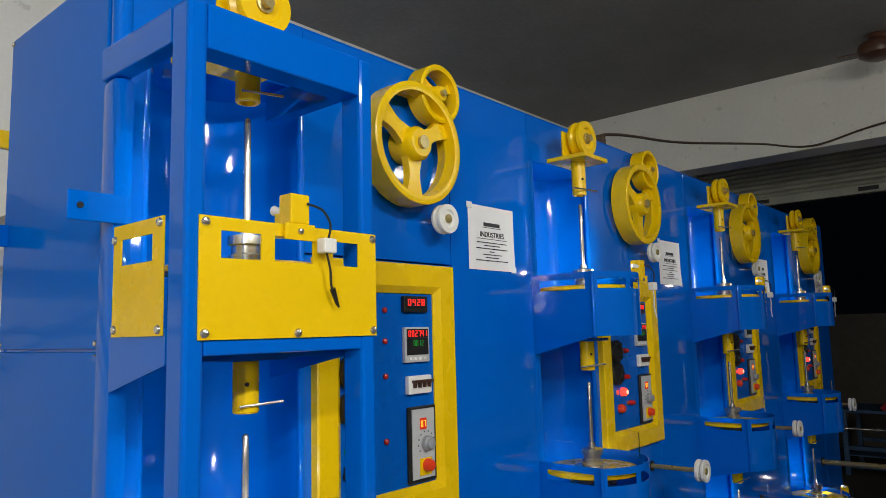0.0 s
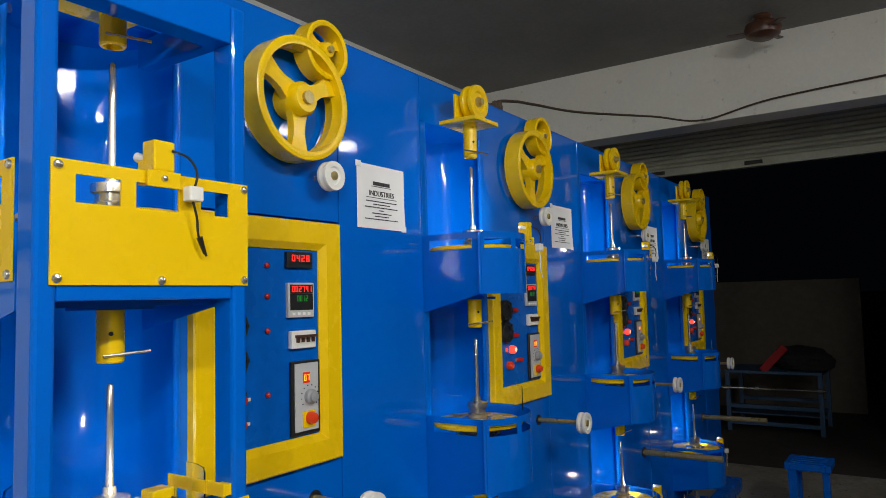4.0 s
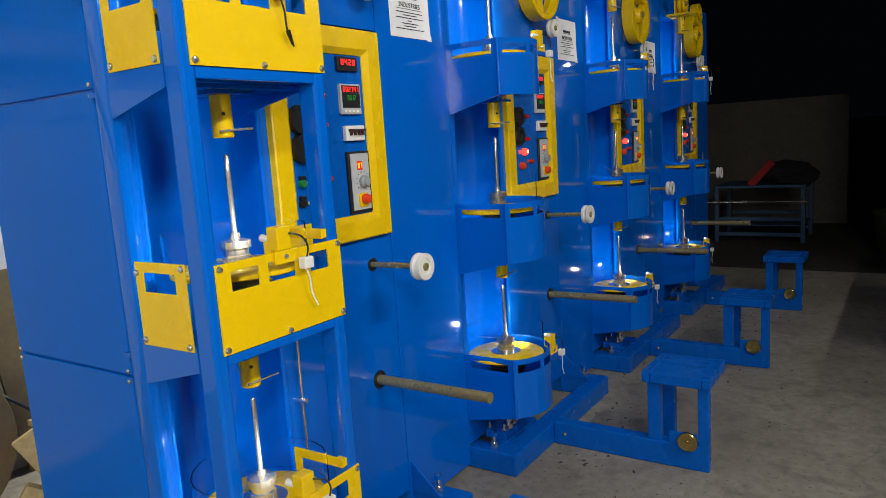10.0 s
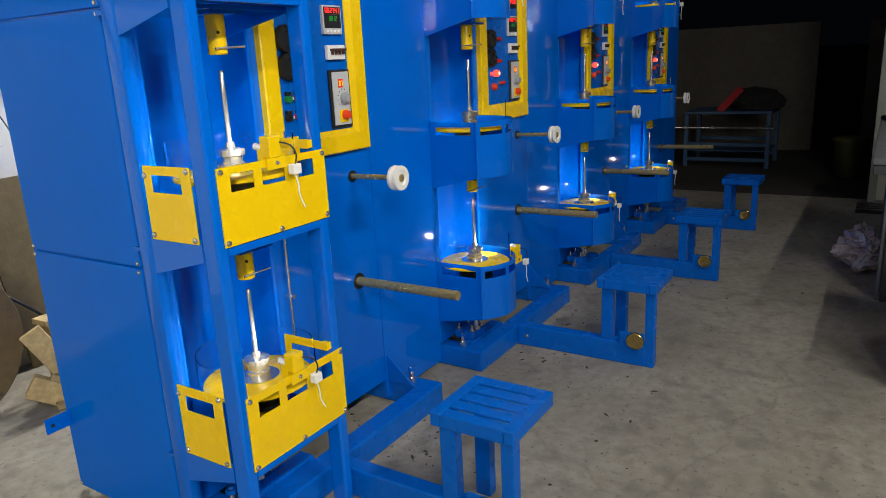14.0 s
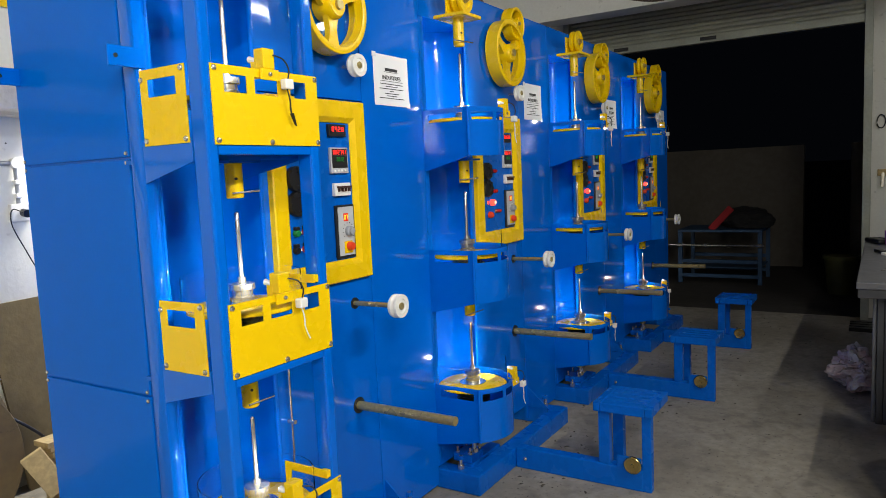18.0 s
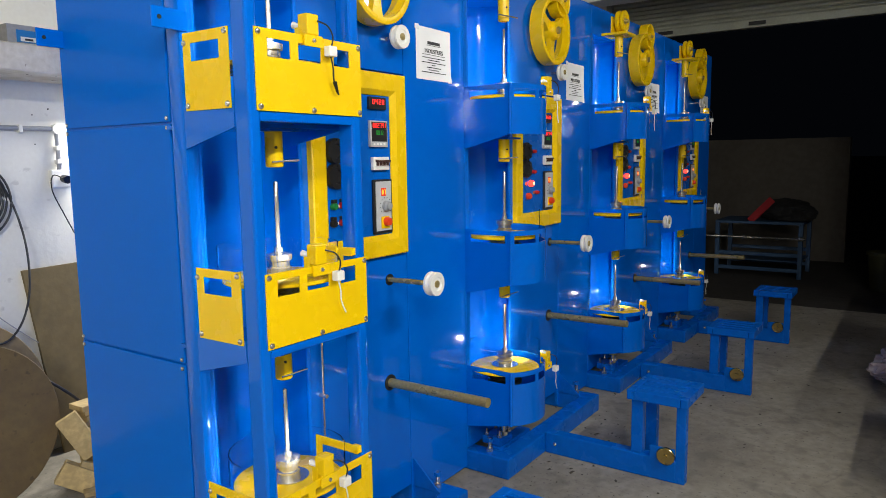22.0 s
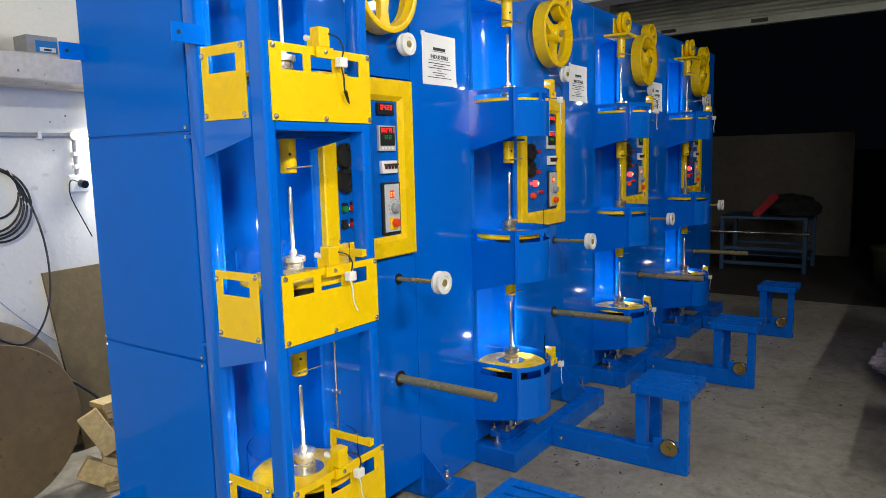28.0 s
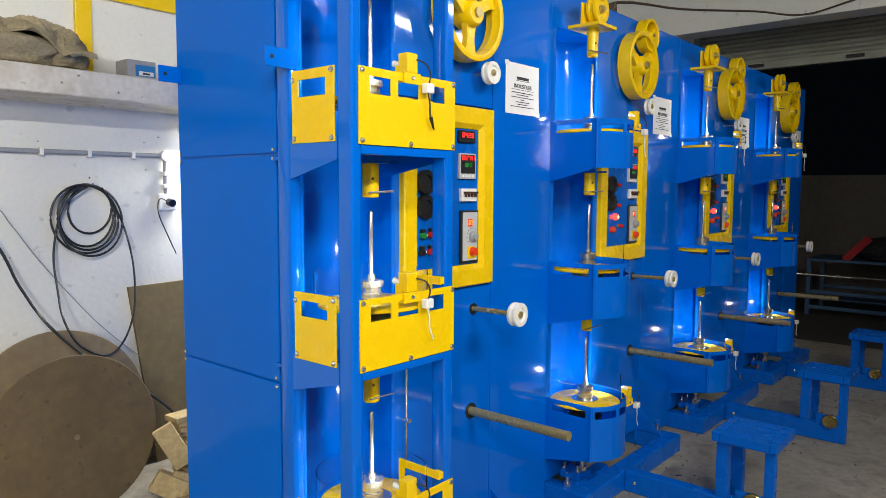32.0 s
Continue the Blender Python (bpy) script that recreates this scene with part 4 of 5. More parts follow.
        for z0, z1, zs0, zs1 in ((1.475, 1.664, 1.600, 1.643), (0.905, 1.090, 1.030, 1.072), (0.318, 0.520, 0.455, 0.498)):
            guard_plate(m, "front", z0, z1, [(0.137, 0.210, zs0, zs1), (0.236, 0.315, zs0, zs1), (0.360, 0.420, zs0, zs1)])
            guard_plate(m, "side", z0 + 0.008, z1 + 0.004, [(-0.212, -0.104, zs0, zs1)])
            bx("guard_rail", (0.113, 0.431, -0.304, -0.251, z0 - 0.024, z0 + 0.012), BLUE, m, bev=0.003)
            part("side_bracket", gusset(nb(), 0.080, 0.084, -0.063, -0.250, z0 + 0.02, z0 - 0.084, z0 - 0.036), BLUE, m)
            part("side_bracket", gusset(nb(), 0.446, 0.450, 0.0, -0.243, z0 + 0.02, z0 - 0.084, z0 - 0.036), BLUE, m)
            bx("shelf_plate", (0.085, 0.445, -0.242, 0.02, z0 - 0.034, z0 - 0.024), BLUE, m)
            s = sensor(m, 0.283, -0.312, z1 + 0.002, CABLE if z0 > 1.2 else WHITE_PLASTIC)
            sensor_lamp(s, m, 0.268, -0.262, z1 + 0.030, (-0.06, 0.95, 0.20), 3.5)
            if z0 < 1.2:
                a = bx("guard_arm", (0.414, 0.419, -0.300, -0.135, z1 + 0.006, z1 + 0.030), YELLOW, m, "yellow flat bar arm", bev=0.001)
                bx("arm_leg", (0.4145, 0.4185, -0.158, -0.135, z1 - 0.035, z1 + 0.0055), YELLOW, a)
                bx("arm_foot", (0.4195, 0.431, -0.300, -0.276, z1 + 0.008, z1 + 0.028), YELLOW, a)
        g = part("guide_rod", cyl(nb(), (0.575, -0.014, 0.44), (0.575, -0.014, 0.90), 0.004, 10), STEEL, m, "thin steel guide rod")
        part("rod_clamp", cyl(nb(), (0.575, 0.0, 0.60), (0.575, -0.030, 0.60), 0.007, 10), STEEL, g)
        part("rod_clamp", cyl(nb(), (0.575, 0.0, 0.885), (0.575, -0.024, 0.885), 0.007, 10), STEEL, g)
    else:
        for z0, z1, zw in ((1.453, 1.650, 1.397), (0.842, 1.064, 0.792), (0.244, 0.474, 0.202)):
            round_housing(m, y + 0.011, z0, z1, zw)
            if z0 < 0.5 or z0 > 1.4:
                s = sensor(m, 0.452, -0.235, z1 - 0.002 if z0 > 1 else z1 - 0.03, WHITE_PLASTIC)
                sensor_lamp(s, m, 0.415, -0.222, z1 + 0.030, (-0.22, 0.92, 0.26))
    base_and_seat(m)
    return m


for k in range(4):
    machine(k)

# ---- notices on the machines ----
def notice(k):
    t = thing("notice", "white printed paper notice taped to the blue machine", "paper", "notices", (k * PITCH + 1.245, -0.001, 1.754))
    b = nb()
    n = 8
    for i in range(n + 1):
        for j in range(n + 1):
            x, z = -0.114 + 0.228 * i / n, -0.097 + 0.194 * j / n
            lift = 0.0015 + (0.004 * max(0.0, (i / n - 0.7)) * max(0.0, 0.4 - j / n) * 8 if j < 4 else 0.0)
            b.verts.new((x, -lift, z))
    b.verts.ensure_lookup_table()
    for i in range(n):
        for j in range(n):
            q = i * (n + 1) + j
            b.faces.new((b.verts[q], b.verts[q + n + 1], b.verts[q + n + 2], b.verts[q + 1]))
    part("sheet", b, PAPER, t, "slightly curled white sheet", smooth=True)
    rows = ((0.041, 0.040, 0.011), (-0.014, 0.074, 0.0026), (-0.023, 0.040, 0.0026), (-0.032, 0.078, 0.0026), (-0.041, 0.014, 0.0026), (-0.050, 0.046, 0.0026), (-0.059, 0.034, 0.0026), (-0.068, 0.080, 0.0026))
    rng = random.Random(k)
    for z, hw, h in rows:
        x = -hw
        while x < hw - 0.004:
            w = min(hw - x, rng.uniform(0.008, 0.022) if h < 0.01 else 0.0125)
            bx("text_bar", (x, x + w * 0.86, -0.0034, -0.0016, z - h / 2, z + h / 2), INK, t)
            x += w
    cu = bpy.data.curves.new("word", "FONT")
    cu.body, cu.size, cu.align_x, cu.extrude = "INDUSTRIES", 0.0225, "CENTER", 0.0006
    ob = new("word", cu)
    me = bpy.data.meshes.new_from_object(ob)
    bpy.data.objects.remove(ob)
    me.materials.append(INK)
    w = new("word", me)
    w.parent = t
    w.matrix_local = Matrix.Translation((0, -0.0028, 0.003)) @ Matrix.Rotation(radians(90), 4, "X")
    bx("underline", (-0.074, 0.074, -0.0034, -0.0016, -0.0035, -0.0022), INK, t)
    bx("underline", (-0.046, 0.046, -0.0034, -0.0016, 0.031, 0.0323), INK, t)
    for x, z in ((-0.108, 0.092), (0.108, -0.092)):
        bx("tape", (x - 0.012, x + 0.012, -0.0036, -0.0018, z - 0.008, z + 0.010), TAPE, t, "clear glossy tape")


TAPE = mat("tape", (0.75, 0.76, 0.78), 0.12)
for k in range(4):
    notice(k)


# ---- back wall of the workshop ----
def loft():
    t = thing("loft_shelf", "dusty concrete loft shelf along the white wall", "shelf")
    b = nb()
    n = 40
    rng = random.Random(3)
    pr = []
    for i in range(n + 1):
        x = -4.2 + 5.9 * i / n
        e = rng.uniform(-0.004, 0.004)
        pr.append([b.verts.new(v) for v in ((x, WALL_Y, 1.735), (x, 1.45 + e, 1.735 + e), (x, 1.446 + e, 1.742), (x, 1.446 + rng.uniform(-0.004, 0.004), 1.840 + e), (x, 1.453, 1.847), (x, WALL_Y, 1.852))])
    for a, c in zip(pr, pr[1:]):
        for j in range(5):
            b.faces.new((a[j], c[j], c[j + 1], a[j + 1]))
    b.faces.new(pr[0])
    b.faces.new(pr[-1][::-1])
    part("slab", b, DUSTY, t, smooth=False)


DUSTY = mat("dusty_whitewash", (0.78, 0.75, 0.69), 0.85, grain=0.2, grain_scale=40, stain=0.6, stain_scale=4.5, dark=(0.33, 0.27, 0.20), bump=0.3, bump_scale=40)
speckle(DUSTY, 4.5, 0.54, 0.68, (0.30, 0.235, 0.15), 0.65)
speckle(DUSTY, 24, 0.68, 0.72, (0.05, 0.04, 0.03), 0.8)
loft()


def lump(center, size, seed, rough=0.25, fine=0.08, flat=0.0, n=28):
    """A crumpled closed body, flattened below."""
    b = nb()
    bmesh.ops.create_icosphere(b, subdivisions=5, radius=1.0)
    off = Vector((seed * 3.7, seed * 1.3, seed * 2.1))
    for v in b.verts:
        d = v.co.normalized()
        f = 1 + rough * noise.noise(d * 1.6 + off) + fine * noise.noise(d * 5 + off) + fine * 0.8 * abs(noise.noise(d * 9 + off))
        p = Vector((d.x * size[0] * f, d.y * size[1] * f, d.z * size[2] * f))
        p.z = max(p.z, -size[2] * flat)
        v.co = p + Vector(center)
    return b


def sack(c, size, seed, label):
    """A limp sack: a flattened lump with a few broad, soft folds along it."""
    b = lump(c, size, seed, 0.26, 0.03, 0.55)
    for v in b.verts:
        q = v.co - Vector(c)
        warp = noise.noise(q * 4 + Vector((seed, 3, 1)))
        wave = math.sin(46 * q.z - 14 * q.x + 5.0 * warp + seed)
        small = noise.noise(q * 16 + Vector((1, seed, 4)))
        if q.z > -size[2] * 0.5:
            v.co += q.normalized() * (0.011 * (1 - abs(wave)) ** 1.5 + 0.007 * small)
    t = part("sack", b, SACKING, None, "", smooth=True)
    tagged(t, label, "sack", "sacks on the loft")
    return t


sack((-0.11, 1.62, 1.915), (0.29, 0.16, 0.105), 2, "old grey-brown jute sack lying on the loft shelf")
sack((0.165, 1.62, 1.925), (0.10, 0.12, 0.11), 5, "crumpled brown jute sack draped on the loft")
sack((-0.72, 1.62, 1.92), (0.26, 0.14, 0.12), 8, "old grey-brown jute sack lying on the loft shelf")


def draped_sack():
    """An empty sack thrown over the others: a folded sheet from the crest down the front."""
    nu, nv = 56, 40
    rows = []
    for side in (0, 1):
        grid_ = []
        for i in range(nu + 1):
            u = i / nu
            crest = 2.050 - 0.30 * (u - 0.42) ** 2 - 0.10 * max(0.0, u - 0.75)
            hem = 1.965 - 0.068 * smooth_step((u - 0.25) / 0.5) + 0.012 * math.sin(9 * u)
            line = []
            for j in range(nv + 1):
                v = j / nv
                q = Vector((u * 3.0, v * 2.2, 0.0))
                w = noise.noise(q * 1.3 + Vector((4, 2, 9)))
                ridge = (1 - abs(math.sin(7.0 * v - 4.5 * u + 2.6 * w))) ** 2
                crumple = noise.noise(q * 4 + Vector((1, 5, 2)))
                x = -0.075 + 0.335 * u + 0.02 * v * math.sin(6 * u)
                y = 1.71 - 0.25 * v ** 0.8 + 0.02 * w
                lift = math.sin(math.pi * min(1.0, v * 1.15)) ** 0.7 if v < 0.45 else 1.0 - smooth_step((v - 0.45) / 0.55)
                z = hem + (crest - hem) * (0.35 + 0.65 * lift if v < 0.45 else lift) + 0.016 * ridge + 0.008 * crumple
                line.append((x, y - 0.014 * ridge * v, z - 0.006 * side))
            grid_.append(line)
        rows.append(grid_)
    verts = [p for g in rows for line in g for p in line]
    m_, off = nv + 1, (nu + 1) * (nv + 1)
    faces = []
    for i in range(nu):
        for j in range(nv):
            k = i * m_ + j
            faces += [(k, k + 1, k + m_ + 1, k + m_), (off + k, off + k + m_, off + k + m_ + 1, off + k + 1)]
    for i in range(nu):
        for j in (0, nv):
            k = i * m_ + j
            faces.append((k, k + m_, off + k + m_, off + k))
    for j in range(nv):
        for i in (0, nu):
            k = i * m_ + j
            faces.append((k, k + 1, off + k + 1, off + k))
    b = nb()
    vs = [b.verts.new(p) for p in verts]
    for f in faces:
        b.faces.new([vs[i] for i in f])
    bmesh.ops.recalc_face_normals(b, faces=b.faces)
    tagged(part("sack", b, SACKING, smooth=True), "empty folded jute sack thrown over the others", "sack", "sacks on the loft")


def smooth_step(v):
    v = min(1.0, max(0.0, v))
    return v * v * (3 - 2 * v)


draped_sack()


def yellow_frame():
    t = thing("frame_of_flat_bar", "yellow painted flat steel frame leaning against the wall", "frame")
    bx("upright", (0.298, 0.370, 1.775, 1.797, 1.852, 2.31), YELLOW, t, bev=0.003)
    b = box(nb(), 0, 1.066, 1.774, 1.796, -0.035, 0.035, 0.003)
    bmesh.ops.transform(b, matrix=Matrix.Translation((0.371, 0, 2.272)) @ Matrix.Rotation(radians(0.5), 4, "Y"), verts=b.verts)
    part("cross_bar", b, YELLOW, t)
    bx("upright", (1.438, 1.508, 1.775, 1.797, 1.852, 2.30), YELLOW, t, bev=0.003)


yellow_frame()


def tin():
    t = thing("carton", "open grey carton with a blue and white label on the loft", "box")
    x0, x1, y0, y1, z0, z1 = 0.392, 0.520, 1.490, 1.60, 1.850, 1.925
    bx("base", (x0, x1, y0, y1, z0, z0 + 0.003), CARD, t)
    for d in ((x0, x0 + 0.003, y0, y1, z0 + 0.003, z1), (x1 - 0.003, x1, y0, y1, z0 + 0.003, z1), (x0 + 0.003, x1 - 0.003, y0, y0 + 0.003, z0 + 0.003, z1), (x0 + 0.003, x1 - 0.003, y1 - 0.003, y1, z0 + 0.003, z1)):
        bx("side", d, CARD, t, "grey card side")
    bx("label", (x0 + 0.035, x1 - 0.004, y0 - 0.002, y0 - 0.0005, z0 + 0.006, z1 - 0.020), LABEL_BLUE, t, "blue printed label")
    bx("label_stripe", (x0 + 0.050, x1 - 0.012, y0 - 0.004, y0 - 0.0025, z0 + 0.010, z0 + 0.028), WHITE_PLASTIC, t)
    bx("label_mark", (x0 + 0.066, x1 - 0.030, y0 - 0.0055, y0 - 0.0045, z0 + 0.014, z0 + 0.022), INK, t)


CARD = mat("grey_card", (0.34, 0.34, 0.35), 0.7, grain=0.2, grain_scale=60, stain=0.2, stain_scale=15)
LABEL_BLUE = mat("label_blue", (0.02, 0.18, 0.45), 0.5)
tin()


def conduit():
    t = thing("conduit", "grey plastic conduit clipped along the wall", "pipe")
    part("pipe", cyl(nb(), (-4.1, WALL_Y - 0.016, 1.520), (0.690, WALL_Y - 0.016, 1.524), 0.011, 12), GREY_PLASTIC, t, smooth=True)
    part("pipe", cyl(nb(), (0.706, WALL_Y - 0.016, 1.512), (0.706, WALL_Y - 0.016, 1.335), 0.011, 12), GREY_PLASTIC, t, smooth=True)
    part("junction_box", cyl(nb(), (0.706, WALL_Y, 1.524), (0.706, WALL_Y - 0.032, 1.524), 0.024, 20), WHITE_PLASTIC, t, "round white junction box")
    for x in [0.543 - i * 0.205 for i in range(14)]:
        bx("clip", (x - 0.008, x + 0.008, WALL_Y - 0.031, WALL_Y, 1.504, 1.540), WHITE_PLASTIC, t, "white conduit clip", bev=0.003)
    for z in (1.435, 1.372):
        bx("clip", (0.691, 0.721, WALL_Y - 0.034, WALL_Y, z - 0.01, z + 0.01), WHITE_PLASTIC, t, "white conduit clip", bev=0.003)
    s = thing("wall_socket", "white wall socket with a black plug and a thin lead", "socket")
    bx("plate", (0.660, 0.760, WALL_Y - 0.03, WALL_Y, 1.252, 1.335), WHITE_PLASTIC, s, bev=0.005)
    part("plug", cyl(nb(), (0.715, WALL_Y - 0.03, 1.293), (0.715, WALL_Y - 0.065, 1.288), 0.019, 16), BLACK_PLASTIC, s, "black plug")
    part("lead", tube_path(nb(), smooth_curve([(0.715, WALL_Y - 0.06, 1.283), (0.66, WALL_Y - 0.045, 1.31), (0.652, WALL_Y - 0.04, 1.24), (0.71, WALL_Y - 0.02, 1.12), (0.75, WALL_Y - 0.02, 1.03)], 8), 0.003, 6), CABLE, s, "thin black lead")


conduit()


def cable_coil():
    t = thing("cable_coil", "coil of black electric cable hung on the white wall", "cable")
    part("nail", cyl(nb(), (0.298, WALL_Y, 1.372), (0.298, WALL_Y - 0.07, 1.382), 0.004, 8), STEEL, t)
    rng = random.Random(4)
    for i, (cx, rx, rz) in enumerate(((0.306, 0.098, 0.112), (0.288, 0.124, 0.140), (0.284, 0.132, 0.148), (0.274, 0.150, 0.156), (0.296, 0.140, 0.165))):
        cx += rng.uniform(-0.004, 0.004)
        pts = []
        for j in range(49):
            a = 2 * math.pi * j / 48
            wob = 1 + 0.025 * math.sin(2 * a + i)
            pts.append((cx + rx * math.sin(a) * wob, WALL_Y - 0.014 - 0.009 * i, 1.376 - rz + rz * math.cos(a) * wob))
        part("turn", tube_path(nb(), pts, 0.0052, 8), CABLE, t, smooth=True)
    loop = smooth_curve([(0.285, WALL_Y - 0.055, 1.374), (0.175, WALL_Y - 0.05, 1.28), (0.127, WALL_Y - 0.045, 1.08), (0.125, WALL_Y - 0.08, 0.90), (0.112, 1.63, 0.785), (0.160, 1.60, 0.675), (0.272, 1.595, 0.610), (0.360, 1.60, 0.670), (0.415, 1.61, 0.82), (0.460, WALL_Y - 0.09, 1.02), (0.430, WALL_Y - 0.045, 1.22), (0.345, WALL_Y - 0.055, 1.366)], 8)
    part("turn", tube_path(nb(), loop, 0.0048, 8), CABLE, t, smooth=True)
    t.location.x += 0.03


cable_coil()


def loose_cables():
    t = part("power_cable", tube_path(nb(), smooth_curve([(-0.95, WALL_Y - 0.04, 1.74), (-0.45, 1.76, 1.50), (-0.103, 1.75, 1.173), (0.005, 1.72, 0.938), (0.092, 1.66, 0.765), (0.198, 1.445, 0.605), (0.285, 1.47, 0.535), (0.372, 1.50, 0.484), (0.518, 1.45, 0.341), (0.70, 1.53, 0.12), (0.85, 1.60, 0.012)], 8), 0.0065, 8), CABLE, smooth=True)
    tagged(t, "thick black power cable trailing down behind the machines", "cable")
    w = part("thin_wire", tube_path(nb(), smooth_curve([(-0.55, WALL_Y - 0.02, 1.72), (-0.088, WALL_Y - 0.02, 1.316), (0.0, WALL_Y - 0.02, 1.205), (0.122, WALL_Y - 0.025, 1.017), (0.362, WALL_Y - 0.04, 0.707), (0.70, WALL_Y - 0.06, 0.375), (1.0, WALL_Y - 0.06, 0.02)], 8), 0.0025, 6), GREY_PLASTIC, smooth=True)
    tagged(w, "thin grey wire stretched down the white wall", "wire")
    b = nb()
    rng = random.Random(9)
    for i in range(14):
        x, z = rng.uniform(-0.5, 0.75), rng.uniform(0.75, 1.66)
        r = rng.choice((0.003, 0.004, 0.008))
        cyl(b, (x, WALL_Y + 0.001, z), (x, WALL_Y - 0.0015, z), r, 8)
    h = part("nail_holes", b, DARK)
    tagged(h, "small dark nail holes in the plaster", "holes", "", "stuff")


loose_cables()


def fibre_disc(x, y, z, r, lean, label, board):
    b = nb()
    lathe(b, [(0.012, -0.009), (0.012, 0.009), (r - 0.003, 0.009), (r, 0.006), (r, -0.006), (r - 0.003, -0.009), (0.012, -0.009)], 72)
    bmesh.ops.transform(b, matrix=Matrix.Translation((x, y, z)) @ Matrix.Rotation(radians(90 - lean), 4, "X"), verts=b.verts)
    t = part("fibre_disc", b, board, smooth=True)
    c = nb()
    lathe(c, [(0.0, -0.010), (0.0115, -0.010), (0.0115, 0.010), (0.0, 0.010)], 20)
    bmesh.ops.transform(c, matrix=Matrix.Translation((x, y, z)) @ Matrix.Rotation(radians(90 - lean), 4, "X"), verts=c.verts)
    part("centre_plug", c, FIBRE_PALE, t, "frayed paler plug in the centre hole")
    return tagged(t, label, "disc", "round boards against the wall")


fibre_disc(0.082, 1.397, 0.338, 0.338, 5, "round brown hardboard disc with a centre hole, on edge", FIBRE)
fibre_disc(0.105, 1.600, 0.372, 0.375, 9, "larger round hardboard disc behind, leaning on the wall", FIBRE_PALE)


def brown_board():
    b = nb()
    outline = [(0.090, 0.0), (0.75, 0.0), (0.75, 0.905), (0.0, 0.885)]
    front = [b.verts.new((x, -0.009, z)) for x, z in outline]
    back = [b.verts.new((x, 0.009, z)) for x, z in outline]
    b.faces.new(front)
    b.faces.new(back[::-1])
    for i in range(4):
        b.faces.new((front[i], back[i], back[(i + 1) % 4], front[(i + 1) % 4]))
    bmesh.ops.transform(b, matrix=Matrix.Translation((0.492, 1.715, 0)) @ Matrix.Rotation(radians(-4), 4, "X"), verts=b.verts)
    tagged(part("board", b, FIBRE2), "brown hardboard sheet leaning against the white wall", "board")


FIBRE2 = mat("hardboard_olive", (0.20, 0.145, 0.062), 0.8, grain=0.3, grain_scale=25, stain=0.3, stain_scale=4, bump=0.1, bump_scale=60)
brown_board()


def offcut(x, y, z, l, w, h, rx, ry, rz):
    b = box(nb(), -l / 2, l / 2, -w / 2, w / 2, -h / 2, h / 2, 0.002)
    bmesh.ops.transform(b, matrix=pose(x, y, z, rx, ry, rz), verts=b.verts)
    return tagged(part("wood_offcut", b, TIMBER), "pale split pine offcut in a pile on the floor", "wood", "pile of wood offcuts")


offcut(0.425, 1.25, 0.240, 0.20, 0.030, 0.085, 0, 62, -28)
offcut(0.400, 1.25, 0.070, 0.14, 0.045, 0.095, 0, 32, -28)
offcut(0.465, 1.22, 0.060, 0.15, 0.020, 0.10, 0, 24, -20)
rng = random.Random(21)
for i in range(13):
    offcut(0.62 + rng.uniform(-0.02, 0.02), 1.36 + rng.uniform(-0.02, 0.02), 0.013 + i * 0.0265, rng.uniform(0.24, 0.30), rng.uniform(0.06, 0.10), 0.024, 0, 0, rng.uniform(-12, 20))
offcut(0.50, 1.16, 0.011, 0.22, 0.05, 0.02, 0, 0, -20)
tagged(bx("steel_bar", (-0.68, -0.13, 1.66, 1.74, 0.0, 0.05), YELLOW, bev=0.004), "yellow painted steel bar lying on the floor", "bar")


# ---- overhead ----
def overhead_wire():
    t = part("overhead_wire", tube_path(nb(), smooth_curve([(2.22, 0.14, 2.215), (2.25, 0.152, 2.30), (2.45, 0.158, 2.351), (2.75, 0.20, 2.408), (3.3, 0.191, 2.483), (4.2, 0.05, 2.618), (4.75, -0.143, 2.672), (4.81, -0.60, 2.76), (4.81, -1.5, 2.80)], 8), 0.007, 8), BROWN_CABLE, smooth=True)
    tagged(t, "brown wire slung from the machine top to the lintel beam", "wire")
    k = part("wire_knot", lump((2.24, 0.15, 2.262), (0.036, 0.03, 0.04), 7, 0.4, 0.2, 0.9), BROWN_CABLE, smooth=True)
    tagged(k, "dark knotted bundle of wire on the machine top", "wire")


overhead_wire()


def ceiling_fan():
    t = thing("ceiling_fan", "brown enamelled ceiling fan motor under the slab", "fan", "", (4.45, -0.61, 3.13))
    part("motor", lathe(nb(), [(0, -0.06), (0.06, -0.06), (0.105, -0.035), (0.115, 0.0), (0.105, 0.035), (0.05, 0.06), (0, 0.06)], 32), FAN_BROWN, t, smooth=True)
    part("down_rod", cyl(nb(), (0, 0, 0.05), (0, 0, CEIL_Z - 3.13), 0.012, 12), FAN_BROWN, t)
    part("canopy", lathe(nb(), [(0.02, 0.055), (0.045, 0.065), (0.06, 0.085), (0.05, 0.099)], 20), FAN_BROWN, t, smooth=True)
    for i in range(3):
        a = radians(100 + 120 * i)
        b = box(nb(), 0.10, 0.22, -0.022, 0.022, -0.012, -0.006, 0.002)
        bmesh.ops.transform(b, matrix=Matrix.Rotation(a, 4, "Z"), verts=b.verts)
        part("blade_iron", b, FAN_BROWN, t)


FAN_BROWN = mat("brown_enamel", (0.09, 0.035, 0.02), 0.35, stain=0.3, stain_scale=12)
ceiling_fan()


